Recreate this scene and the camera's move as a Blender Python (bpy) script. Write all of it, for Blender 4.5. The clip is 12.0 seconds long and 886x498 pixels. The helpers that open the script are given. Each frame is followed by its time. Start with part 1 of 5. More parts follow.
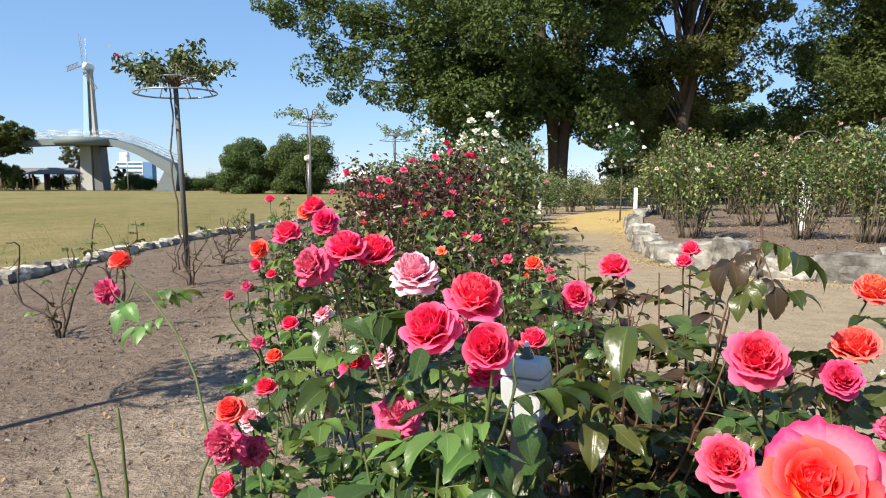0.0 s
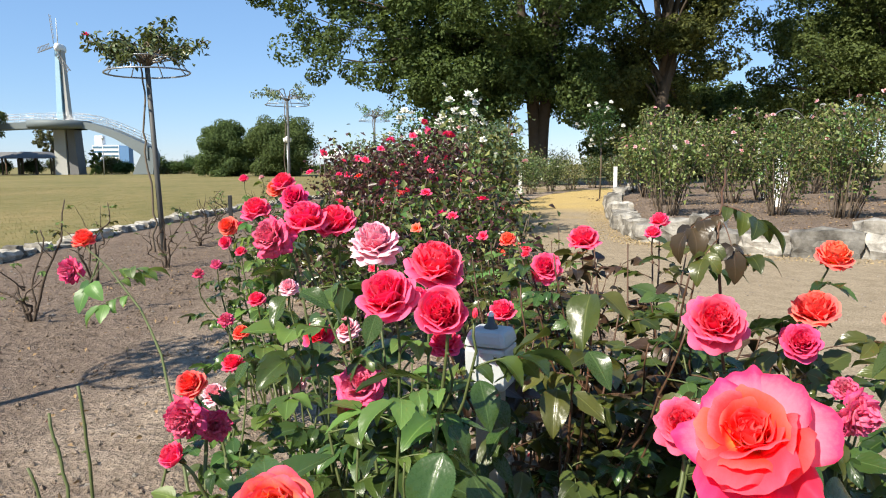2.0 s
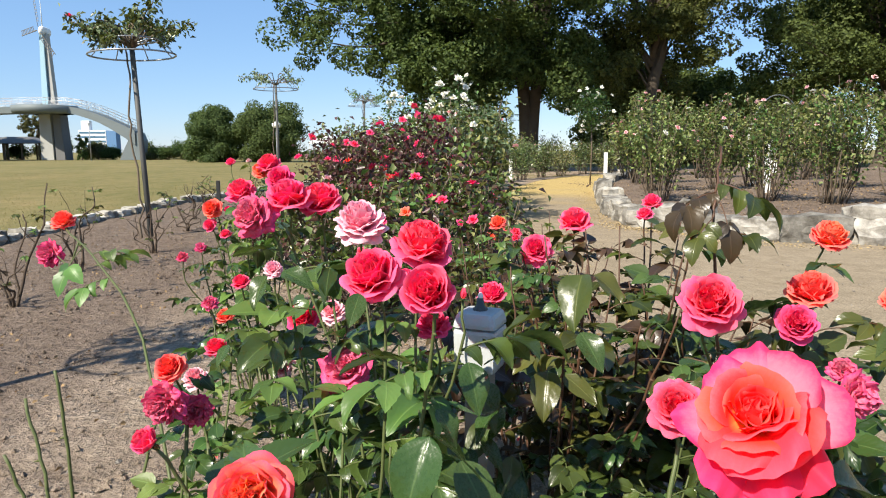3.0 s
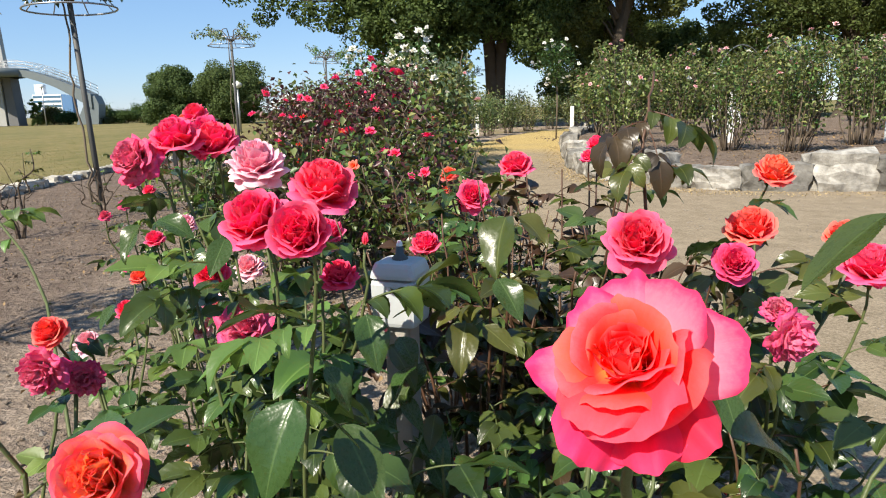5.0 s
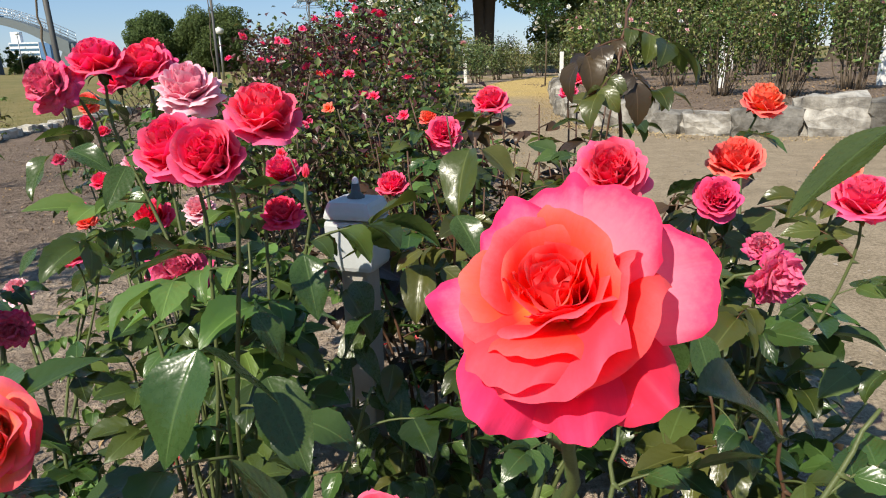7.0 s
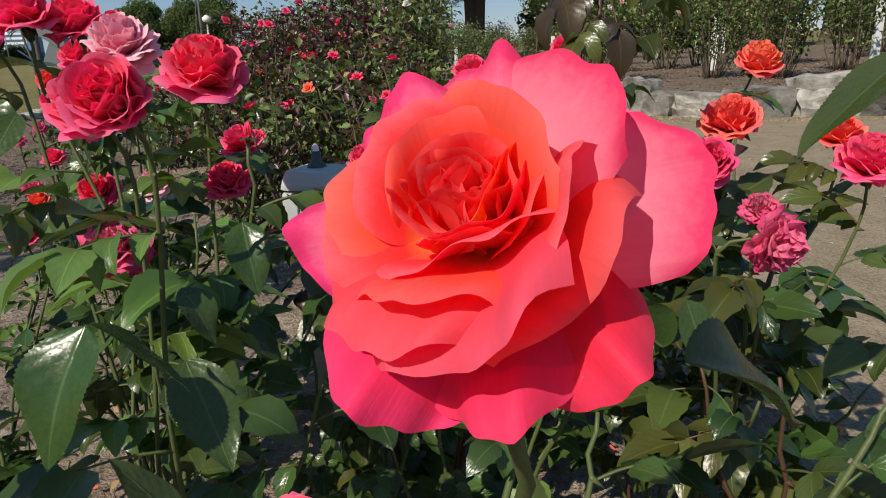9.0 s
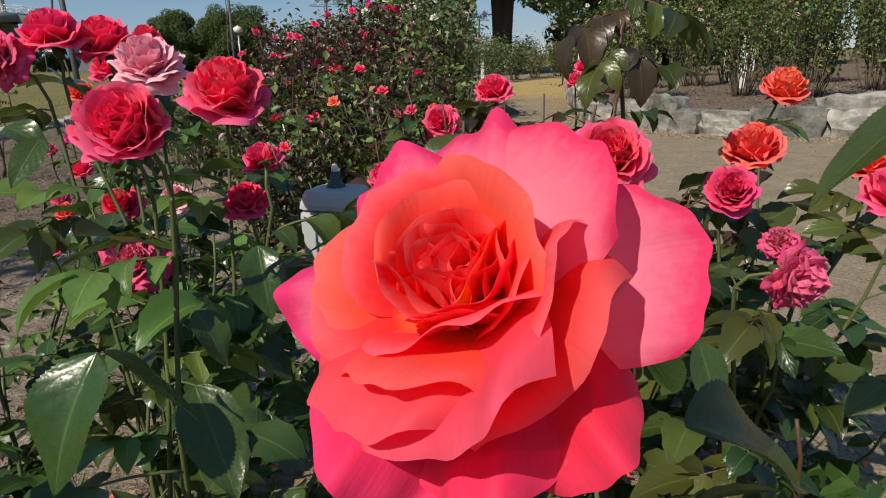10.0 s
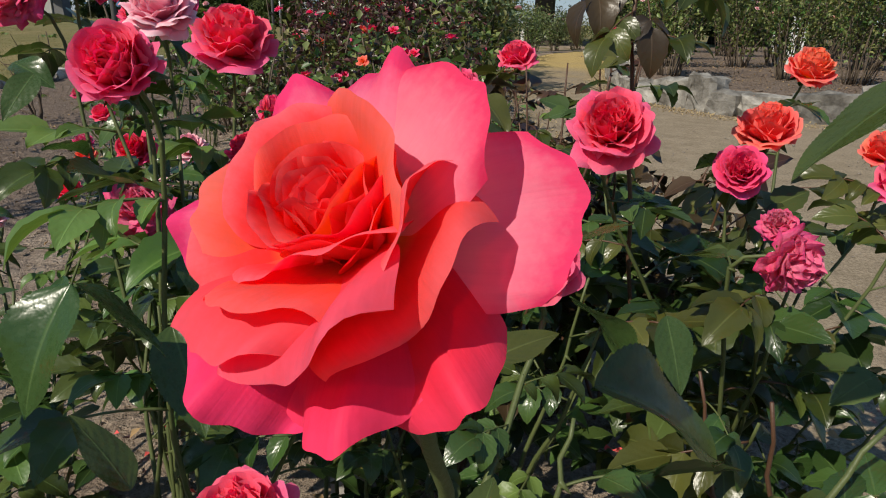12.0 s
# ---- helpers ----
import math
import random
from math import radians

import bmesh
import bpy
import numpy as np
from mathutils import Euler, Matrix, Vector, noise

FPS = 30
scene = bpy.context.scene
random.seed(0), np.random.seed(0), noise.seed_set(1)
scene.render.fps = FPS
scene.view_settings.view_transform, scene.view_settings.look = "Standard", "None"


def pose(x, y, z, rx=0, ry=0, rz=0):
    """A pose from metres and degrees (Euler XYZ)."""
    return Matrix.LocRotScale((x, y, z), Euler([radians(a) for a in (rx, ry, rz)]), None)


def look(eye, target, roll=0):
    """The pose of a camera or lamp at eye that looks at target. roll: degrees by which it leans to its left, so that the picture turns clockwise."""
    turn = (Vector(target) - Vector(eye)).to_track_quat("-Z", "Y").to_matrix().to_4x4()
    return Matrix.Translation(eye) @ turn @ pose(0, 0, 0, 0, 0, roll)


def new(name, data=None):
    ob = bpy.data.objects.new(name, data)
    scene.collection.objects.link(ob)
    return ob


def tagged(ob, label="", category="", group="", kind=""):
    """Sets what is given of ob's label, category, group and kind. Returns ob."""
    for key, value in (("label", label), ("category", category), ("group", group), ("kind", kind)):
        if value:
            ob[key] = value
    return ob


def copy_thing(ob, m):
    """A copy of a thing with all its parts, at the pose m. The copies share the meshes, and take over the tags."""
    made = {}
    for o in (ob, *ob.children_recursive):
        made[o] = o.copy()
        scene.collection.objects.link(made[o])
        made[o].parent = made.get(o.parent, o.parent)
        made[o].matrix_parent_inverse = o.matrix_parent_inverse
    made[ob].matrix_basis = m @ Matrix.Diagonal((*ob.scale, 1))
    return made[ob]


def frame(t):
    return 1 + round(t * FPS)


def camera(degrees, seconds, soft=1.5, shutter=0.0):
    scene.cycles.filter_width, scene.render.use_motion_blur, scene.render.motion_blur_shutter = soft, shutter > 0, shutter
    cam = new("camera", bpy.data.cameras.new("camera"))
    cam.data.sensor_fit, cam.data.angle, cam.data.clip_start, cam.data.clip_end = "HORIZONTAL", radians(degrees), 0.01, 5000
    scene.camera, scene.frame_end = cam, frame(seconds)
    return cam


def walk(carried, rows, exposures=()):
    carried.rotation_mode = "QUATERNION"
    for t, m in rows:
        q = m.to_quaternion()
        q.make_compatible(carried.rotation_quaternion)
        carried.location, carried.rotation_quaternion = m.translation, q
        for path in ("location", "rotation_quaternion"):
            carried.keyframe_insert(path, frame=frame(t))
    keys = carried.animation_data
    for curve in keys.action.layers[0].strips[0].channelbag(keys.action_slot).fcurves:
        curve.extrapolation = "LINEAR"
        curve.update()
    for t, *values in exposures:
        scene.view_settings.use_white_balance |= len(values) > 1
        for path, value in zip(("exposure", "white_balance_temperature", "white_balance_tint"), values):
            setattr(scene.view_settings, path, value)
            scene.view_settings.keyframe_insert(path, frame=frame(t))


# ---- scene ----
cam = camera(66.5, 12.0, 1.1)
PATH = [
    (0, (0.007, 0.028, 1.107), (0.003, 2.019, 0.915), 0.2),
    (0.5, (0.011, 0.035, 1.096), (0.017, 2.024, 0.886), 0.2),
    (1, (0.03, 0.035, 1.093), (0.052, 2.021, 0.865), -0.1),
    (1.5, (0.035, 0.032, 1.091), (0.072, 2.017, 0.854), -0.1),
    (2, (0.049, 0.04, 1.082), (0.097, 2.024, 0.835), -0.3),
    (2.5, (0.057, 0.056, 1.072), (0.119, 2.037, 0.808), -0.4),
    (3, (0.055, 0.079, 1.063), (0.131, 2.057, 0.776), -0.2),
    (3.2, (0.064, 0.095, 1.057), (0.144, 2.071, 0.756), -0.1),
    (4.8, (0.155, 0.178, 1.019), (0.306, 2.133, 0.627), -1.1),
    (5, (0.168, 0.185, 1.015), (0.325, 2.137, 0.608), -1.3),
    (5.5, (0.175, 0.199, 1.009), (0.341, 2.141, 0.561), -1.4),
    (6, (0.191, 0.223, 0.991), (0.36, 2.152, 0.489), -1.1),
    (6.5, (0.215, 0.251, 0.98), (0.387, 2.172, 0.451), -1.4),
    (7, (0.228, 0.275, 0.97), (0.408, 2.19, 0.42), -1.5),
    (7.5, (0.251, 0.304, 0.956), (0.438, 2.212, 0.384), -1.5),
    (7.7, (0.253, 0.313, 0.953), (0.443, 2.216, 0.366), -1.3),
    (9.3, (0.279, 0.371, 0.912), (0.476, 2.275, 0.333), -2.1),
    (9.5, (0.281, 0.378, 0.911), (0.476, 2.286, 0.346), -1.8),
    (10, (0.285, 0.363, 0.933), (0.417, 2.282, 0.385), -1.2),
    (10.5, (0.295, 0.356, 0.945), (0.347, 2.278, 0.394), 1.1),
    (11, (0.323, 0.363, 0.936), (0.361, 2.283, 0.378), 1.7),
    (11.5, (0.326, 0.36, 0.931), (0.37, 2.271, 0.342), 2.0),
    (12, (0.327, 0.359, 0.925), (0.378, 2.254, 0.288), 1.8),
]
EXPOSURES = [(0, 0.9), (3, 0.88), (5, 0.8), (7.5, 0.4), (9.5, -0.07), (12, -0.08)]
walk(cam, [(t, look(eye, target, roll)) for t, eye, target, roll in PATH], EXPOSURES)

# ---- world, sun ----
SUN_EL, SUN_AZ = 43.0, 223.0
world = bpy.data.worlds.new("world")
scene.world = world
world.use_nodes = True
_wn = world.node_tree.nodes
_sky = _wn.new("ShaderNodeTexSky")
_sky.sky_type = "NISHITA"
_sky.sun_disc = False
_sky.sun_elevation, _sky.sun_rotation = radians(SUN_EL), radians(SUN_AZ)
_sky.altitude, _sky.air_density, _sky.dust_density, _sky.ozone_density = 0.0, 1.0, 0.0, 2.0
_wn["Background"].inputs[1].default_value = 0.08
_tint = _wn.new("ShaderNodeMix")
_tint.data_type, _tint.blend_type = "RGBA", "MULTIPLY"
_tint.inputs[0].default_value = 1.0
_tint.inputs[7].default_value = (0.94, 1.0, 1.09, 1)
world.node_tree.links.new(_sky.outputs[0], _tint.inputs[6])
_sat = _wn.new("ShaderNodeHueSaturation")
_sat.inputs["Saturation"].default_value = 1.0
_blue = _wn.new("ShaderNodeMix")
_blue.data_type = "RGBA"
_blue.inputs[0].default_value = 0.5
_blue.inputs[7].default_value = (1.7, 3.4, 6.3, 1)
world.node_tree.links.new(_tint.outputs[2], _blue.inputs[6])
world.node_tree.links.new(_blue.outputs[2], _sat.inputs["Color"])
world.node_tree.links.new(_sat.outputs[0], _wn["Background"].inputs[0])
_sl = bpy.data.lights.new("sun", "SUN")
_sl.energy, _sl.angle, _sl.color = 5.0, radians(0.55), (1.0, 0.92, 0.78)
sun = new("sun", _sl)
_sd = Vector((math.sin(radians(SUN_AZ)) * math.cos(radians(SUN_EL)), math.cos(radians(SUN_AZ)) * math.cos(radians(SUN_EL)), math.sin(radians(SUN_EL))))
sun.matrix_world = look(_sd * 50, (0, 0, 0))
tagged(sun, kind="structure")

# ---- materials ----
class Mat:
    """A node material with short-hand for its nodes."""

    def __init__(self, name, rough=0.7, spec=0.5):
        self.m = bpy.data.materials.new(name)
        self.m.use_nodes = True
        self.n, self.l = self.m.node_tree.nodes, self.m.node_tree.links
        self.p = self.n["Principled BSDF"]
        self.p.inputs["Roughness"].default_value = rough
        self.p.inputs["Specular IOR Level"].default_value = spec

    def put(self, value, socket):
        if isinstance(value, bpy.types.NodeSocket):
            self.l.new(value, socket)
        elif isinstance(value, tuple) and len(value) == 3 and socket.type == "RGBA":
            socket.default_value = (*value, 1)
        else:
            socket.default_value = value

    def coord(self, kind="Object"):
        return self.n.new("ShaderNodeTexCoord").outputs[kind]

    def place(self):
        return self.n.new("ShaderNodeNewGeometry").outputs["Position"]

    def island(self):
        return self.n.new("ShaderNodeNewGeometry").outputs["Random Per Island"]

    def rand(self):
        return self.n.new("ShaderNodeObjectInfo").outputs["Random"]

    def attr(self, name):
        a = self.n.new("ShaderNodeAttribute")
        a.attribute_name = name
        return a.outputs["Fac"]

    def noise(self, vec, scale, detail=4.0, rough=0.6):
        t = self.n.new("ShaderNodeTexNoise")
        self.put(vec, t.inputs["Vector"])
        t.inputs["Scale"].default_value, t.inputs["Detail"].default_value, t.inputs["Roughness"].default_value = scale, detail, rough
        return t.outputs["Fac"]

    def voro(self, vec, scale, out="Distance"):
        t = self.n.new("ShaderNodeTexVoronoi")
        self.put(vec, t.inputs["Vector"])
        t.inputs["Scale"].default_value = scale
        return t.outputs[out]

    def math(self, op, a, b=0.5, c=0.5):
        t = self.n.new("ShaderNodeMath")
        t.operation = op
        for k, v in enumerate((a, b, c)):
            self.put(v, t.inputs[k])
        return t.outputs[0]

    def xyz(self, x, y, z=0.0):
        t = self.n.new("ShaderNodeCombineXYZ")
        for k, v in enumerate((x, y, z)):
            self.put(v, t.inputs[k])
        return t.outputs[0]

    def split(self, vec):
        t = self.n.new("ShaderNodeSeparateXYZ")
        self.put(vec, t.inputs[0])
        return t.outputs

    def scaled(self, vec, s):
        t = self.n.new("ShaderNodeVectorMath")
        t.operation = "MULTIPLY"
        self.put(vec, t.inputs[0])
        t.inputs[1].default_value = s
        return t.outputs[0]

    def ramp(self, fac, *stops):
        t = self.n.new("ShaderNodeValToRGB")
        e = t.color_ramp.elements
        while len(e) < len(stops):
            e.new(0.5)
        for k, (at, col) in enumerate(stops):
            e[k].position = at
            e[k].color = (*col, 1) if isinstance(col, tuple) else (col, col, col, 1)
        self.put(fac, t.inputs[0])
        return t.outputs[0]

    def mix(self, fac, a, b, blend="MIX"):
        t = self.n.new("ShaderNodeMix")
        t.data_type, t.blend_type = "RGBA", blend
        self.put(fac, t.inputs[0])
        self.put(a, t.inputs[6])
        self.put(b, t.inputs[7])
        return t.outputs[2]

    def hsv(self, col, h=0.5, s=1.0, v=1.0):
        t = self.n.new("ShaderNodeHueSaturation")
        self.put(h, t.inputs[0])
        self.put(s, t.inputs[1])
        self.put(v, t.inputs[2])
        self.put(col, t.inputs[4])
        return t.outputs[0]

    def bump(self, height, strength=0.5, dist=0.01):
        t = self.n.new("ShaderNodeBump")
        t.inputs["Strength"].default_value, t.inputs["Distance"].default_value = strength, dist
        self.put(height, t.inputs["Height"])
        self.l.new(t.outputs[0], self.p.inputs["Normal"])
        return t.outputs[0]

    def col(self, c):
        self.put(c, self.p.inputs["Base Color"])
        return self

    def rough(self, r):
        self.put(r, self.p.inputs["Roughness"])
        return self

    def thin(self, col, amount, clear=0.0):
        """Lets light through, as a leaf or petal does; clear: the share that passes unscattered."""
        tr = self.n.new("ShaderNodeBsdfTranslucent")
        self.put(col, tr.inputs[0])
        mx = self.n.new("ShaderNodeMixShader")
        mx.inputs[0].default_value = amount
        self.l.new(self.p.outputs[0], mx.inputs[1])
        self.l.new(tr.outputs[0], mx.inputs[2])
        out = mx.outputs[0]
        if clear:
            see = self.n.new("ShaderNodeBsdfTransparent")
            self.put(col, see.inputs[0])
            over = self.n.new("ShaderNodeMixShader")
            over.inputs[0].default_value = clear
            self.l.new(out, over.inputs[1])
            self.l.new(see.outputs[0], over.inputs[2])
            out = over.outputs[0]
        self.l.new(out, self.n["Material Output"].inputs[0])
        return self


def plain(name, col, rough=0.6, spec=0.4, var=0.25, scale=8.0, metal=0.0, bump=0.15):
    """Paint, wood, metal or the like: one colour with stains and grain."""
    m = Mat(name, rough, spec)
    pos = m.coord()
    a = m.noise(pos, scale, 5)
    b = m.noise(pos, scale * 9, 3)
    f = m.math("ADD", m.math("MULTIPLY", a, 0.7), m.math("MULTIPLY", b, 0.3))
    m.col(m.mix(f, tuple(c * (1 - var) for c in col), tuple(min(1, c * (1 + var)) for c in col)))
    m.p.inputs["Metallic"].default_value = metal
    m.bump(b, bump, 0.004)
    return m.m


def leaf_mat(name, base, young, thin=0.28, rough=0.34, shift=0.06, spec=0.5):
    """Leaf: midrib paler, blotches, a shade for each leaf."""
    m = Mat(name, rough, spec)
    pos = m.coord()
    n1 = m.noise(pos, 18, 3)
    isl = m.island()
    c = m.mix(m.math("MULTIPLY", m.math("ADD", n1, isl), 0.5), base, young)
    c = m.hsv(c, m.math("ADD", 0.5 - shift / 2, m.math("MULTIPLY", m.rand(), shift)), 1.0, m.math("ADD", 0.7, m.math("MULTIPLY", isl, 0.6)))
    rib = m.math("SUBTRACT", 1.0, m.math("MINIMUM", m.math("MULTIPLY", m.math("ABSOLUTE", m.attr("pu")), 14.0), 1.0))
    c = m.mix(m.math("MULTIPLY", rib, 0.35), c, tuple(min(1, k * 2.2 + 0.03) for k in young))
    m.col(c)
    vein = m.math("SINE", m.math("ADD", m.math("MULTIPLY", m.attr("pv"), 40.0), m.math("MULTIPLY", m.math("ABSOLUTE", m.attr("pu")), -14.0)))
    pucker = m.noise(m.place(), 110, 2)
    m.bump(m.math("ADD", m.math("MULTIPLY", m.math("MULTIPLY", vein, pucker), 0.12), m.math("ADD", m.math("MULTIPLY", pucker, 0.7), m.math("MULTIPLY", rib, -0.3))), 0.3, 0.003)
    m.rough(m.math("ADD", rough - 0.08, m.math("MULTIPLY", n1, 0.2)))
    m.thin(m.hsv(c, 0.48, 1.1, 1.5), thin)
    return m.m


def petal_mat(name, throat, inner, outer, edge, thin=0.3, crumple=0.0, rimmed=1.0, clear=0.0):
    """Petal: throat to edge along its length, inner to outer through the bloom."""
    m = Mat(name, 0.6, 0.12)
    m.p.inputs["Sheen Weight"].default_value = 0.04
    v, t, u = m.attr("pv"), m.attr("pt"), m.attr("pu")
    pos = m.coord()
    blot = m.noise(pos, 26, 3)
    body = m.mix(m.math("ADD", t, m.math("MULTIPLY", m.math("SUBTRACT", blot, 0.5), 0.5)), inner, outer)
    side = m.math("MULTIPLY", m.math("POWER", m.math("ABSOLUTE", u), 3.5), m.math("MULTIPLY", v, 0.8))
    rim = m.math("MULTIPLY", m.math("MAXIMUM", side, m.math("POWER", v, 3.0)), m.math("MULTIPLY", rimmed, m.math("ADD", 0.25, m.math("MULTIPLY", m.math("ADD", t, blot), 0.45))))
    c = m.mix(rim, body, edge)
    c = m.mix(m.ramp(v, (0.1, 1.0), (0.45, 0.0)), c, throat)
    veins = m.noise(m.xyz(m.math("MULTIPLY", u, 16.0), m.math("MULTIPLY", v, 1.6)), 1.0, 2)
    c = m.hsv(c, m.math("ADD", 0.49, m.math("MULTIPLY", m.rand(), 0.02)), 1.0, m.math("ADD", 0.94, m.math("MULTIPLY", veins, 0.12)))
    m.col(c)
    m.bump(m.math("ADD", m.math("MULTIPLY", veins, 0.1), m.math("MULTIPLY", m.noise(pos, 16, 3), crumple)), 0.3, 0.006)
    m.thin(m.hsv(c, 0.5, 1.15, 1.0), thin, clear)
    return m.m


GREEN = leaf_mat("rose_leaf_green", (0.026, 0.05, 0.013), (0.068, 0.108, 0.026), 0.28, 0.26, 0.06, 0.5)
OLIVE = leaf_mat("rose_leaf_olive", (0.042, 0.056, 0.012), (0.09, 0.1, 0.022), 0.3, 0.3)
BRONZE = leaf_mat("rose_leaf_bronze", (0.03, 0.018, 0.01), (0.06, 0.035, 0.016), 0.2)
LIGHT = leaf_mat("rose_leaf_light_green", (0.06, 0.12, 0.022), (0.13, 0.21, 0.05), 0.3, 0.4)
YELLOW = leaf_mat("rose_leaf_yellow", (0.4, 0.34, 0.03), (0.5, 0.45, 0.05), 0.35, 0.5)
PURPLE = leaf_mat("rose_leaf_purple", (0.045, 0.02, 0.02), (0.12, 0.05, 0.042), 0.25, 0.36)
CAMPHOR = leaf_mat("camphor_leaf", (0.042, 0.062, 0.018), (0.115, 0.15, 0.043), 0.36, 0.6, 0.06, 0.2)
ROUND = leaf_mat("round_tree_leaf", (0.055, 0.085, 0.028), (0.1, 0.14, 0.045), 0.3, 0.7, 0.06, 0.2)
DULL = leaf_mat("dull_olive_leaf", (0.115, 0.145, 0.04), (0.26, 0.29, 0.1), 0.3, 0.5)
GREY = leaf_mat("grey_green_leaf", (0.1, 0.14, 0.07), (0.24, 0.3, 0.16), 0.3, 0.5)
RED = petal_mat("petal_red", (0.95, 0.16, 0.15), (0.95, 0.042, 0.125), (0.96, 0.052, 0.175), (0.97, 0.19, 0.34), 0.34, 0.2, 1.1, 0.1)
CORAL = petal_mat("petal_coral", (0.95, 0.5, 0.1), (1.0, 0.2, 0.07), (0.98, 0.1, 0.11), (0.98, 0.28, 0.22), 0.36, 0.2, 1.1, 0.08)
PALE = petal_mat("petal_pale", (0.85, 0.14, 0.26), (0.9, 0.16, 0.3), (0.92, 0.26, 0.38), (0.96, 0.7, 0.74), 0.28, 0.3, 1.1)
FADED = petal_mat("petal_faded", (0.85, 0.6, 0.6), (0.9, 0.42, 0.5), (0.86, 0.2, 0.34), (0.74, 0.03, 0.17), 0.3, 1.5)
# Pink rim, made paler to paint in the light on a rolled-back edge.
HERO = petal_mat("petal_coral_pink", (1.0, 0.62, 0.12), (1.0, 0.085, 0.035), (0.97, 0.055, 0.085), (0.99, 0.19, 0.21), 0.42, 0.15, 1.6, 0.16)
SUNSET = petal_mat("petal_orange_pink", (1.0, 0.7, 0.18), (1.0, 0.56, 0.15), (0.99, 0.3, 0.14), (0.97, 0.15, 0.24), 0.46, 0.0, 1.1, 0.1)
HEROCORE = petal_mat("petal_coral_heart", (1.0, 0.62, 0.14), (1.0, 0.14, 0.065), (0.98, 0.11, 0.12), (0.99, 0.24, 0.22), 0.46, 0.15, 1.4, 0.16)
HEROROSE = petal_mat("petal_coral_rose", (1.0, 0.4, 0.1), (0.99, 0.075, 0.065), (0.97, 0.065, 0.11), (0.99, 0.14, 0.19), 0.42, 0.15, 1.5, 0.16)
# Deep pink lower petals, darkened further for shade from the petals above.
HEROSHADE = petal_mat("petal_deep_pink_shaded", (0.7, 0.15, 0.12), (0.72, 0.008, 0.042), (0.72, 0.008, 0.042), (0.9, 0.045, 0.14), 0.24, 0.15, 1.3, 0.05)
# Soft pink with a deep rim; the pale body includes painted-in sunlit sheen.
HEROPINK = petal_mat("petal_soft_pink_sheen", (1.0, 0.75, 0.5), (0.98, 0.36, 0.43), (0.98, 0.36, 0.49), (0.96, 0.055, 0.17), 0.36, 0.15, 1.5, 0.12)
MAGENTA = petal_mat("petal_magenta", (0.75, 0.2, 0.2), (0.84, 0.024, 0.1), (0.88, 0.035, 0.15), (0.93, 0.12, 0.28), 0.3, 0.3)
WHITE = petal_mat("petal_white", (0.75, 0.7, 0.4), (0.8, 0.78, 0.66), (0.8, 0.78, 0.72), (0.82, 0.8, 0.76))
PINK = petal_mat("petal_pink", (0.8, 0.6, 0.5), (0.82, 0.3, 0.33), (0.82, 0.45, 0.45), (0.85, 0.6, 0.6))
CANE_GREEN = plain("cane_green", (0.085, 0.105, 0.034), 0.5, 0.4, 0.4, 30)
CANE_RED = plain("cane_red", (0.09, 0.045, 0.025), 0.5, 0.4, 0.4, 30)
STUMP = plain("stump_bark", (0.075, 0.055, 0.04), 0.9, 0.2, 0.5, 40)
CANE_OLD = plain("cane_old", (0.13, 0.1, 0.07), 0.8, 0.3, 0.5, 40)
BARK = plain("bark", (0.075, 0.06, 0.045), 0.9, 0.2, 0.5, 3, 0, 0.8)
WHITEPAINT = plain("white_paint", (0.75, 0.75, 0.72), 0.5, 0.4, 0.12, 14)
# Lamp head and post colours are greyed to include the leaf shade on them.
LAMPSHADED = plain("lamp_white_shaded", (0.44, 0.46, 0.46), 0.4, 0.5, 0.15, 20)
LAMPPOST = plain("lamp_post_beige_shaded", (0.34, 0.315, 0.28), 0.6, 0.4, 0.2, 20)
STEEL = plain("steel", (0.32, 0.33, 0.34), 0.4, 0.5, 0.2, 20, 0.7)
DARKSTEEL = plain("dark_steel", (0.07, 0.08, 0.08), 0.5, 0.5, 0.3, 20, 0.3)
POLE = plain("pole_grey", (0.085, 0.085, 0.08), 0.6, 0.4, 0.3, 12)
CONCRETE = plain("concrete", (0.36, 0.36, 0.34), 0.8, 0.3, 0.15, 0.6)
# Grey of the bridge deck; on the foot it stands for shade.
BRIDGEGREY = plain("bridge_grey_and_shade", (0.14, 0.165, 0.17), 0.6, 0.4, 0.2, 0.5)
PALEBLUE = plain("pale_blue_paint", (0.3, 0.46, 0.54), 0.6, 0.4, 0.15, 0.5)
BLACKPLASTIC = plain("black_plastic", (0.02, 0.02, 0.02), 0.5, 0.4, 0.2, 30)
# Grey of the pavilion roof; on the windmill it paints shaded parts.
ROOFSHADE = plain("roof_and_shade_grey", (0.14, 0.14, 0.14), 0.7, 0.3, 0.2, 1.0)
BROWNWOOD = plain("brown_wood", (0.12, 0.08, 0.05), 0.7, 0.3, 0.3, 2.0)
BLUEGLASS = plain("blue_glass", (0.08, 0.16, 0.24), 0.15, 0.6, 0.2, 0.1)
BLDGWHITE = plain("building_white", (0.72, 0.74, 0.76), 0.7, 0.3, 0.06, 0.05)
BLDGBLUE = plain("building_blue", (0.1, 0.2, 0.36), 0.6, 0.3, 0.1, 0.05)
REDCONE = plain("red_plastic", (0.6, 0.05, 0.03), 0.5, 0.4, 0.1, 4)


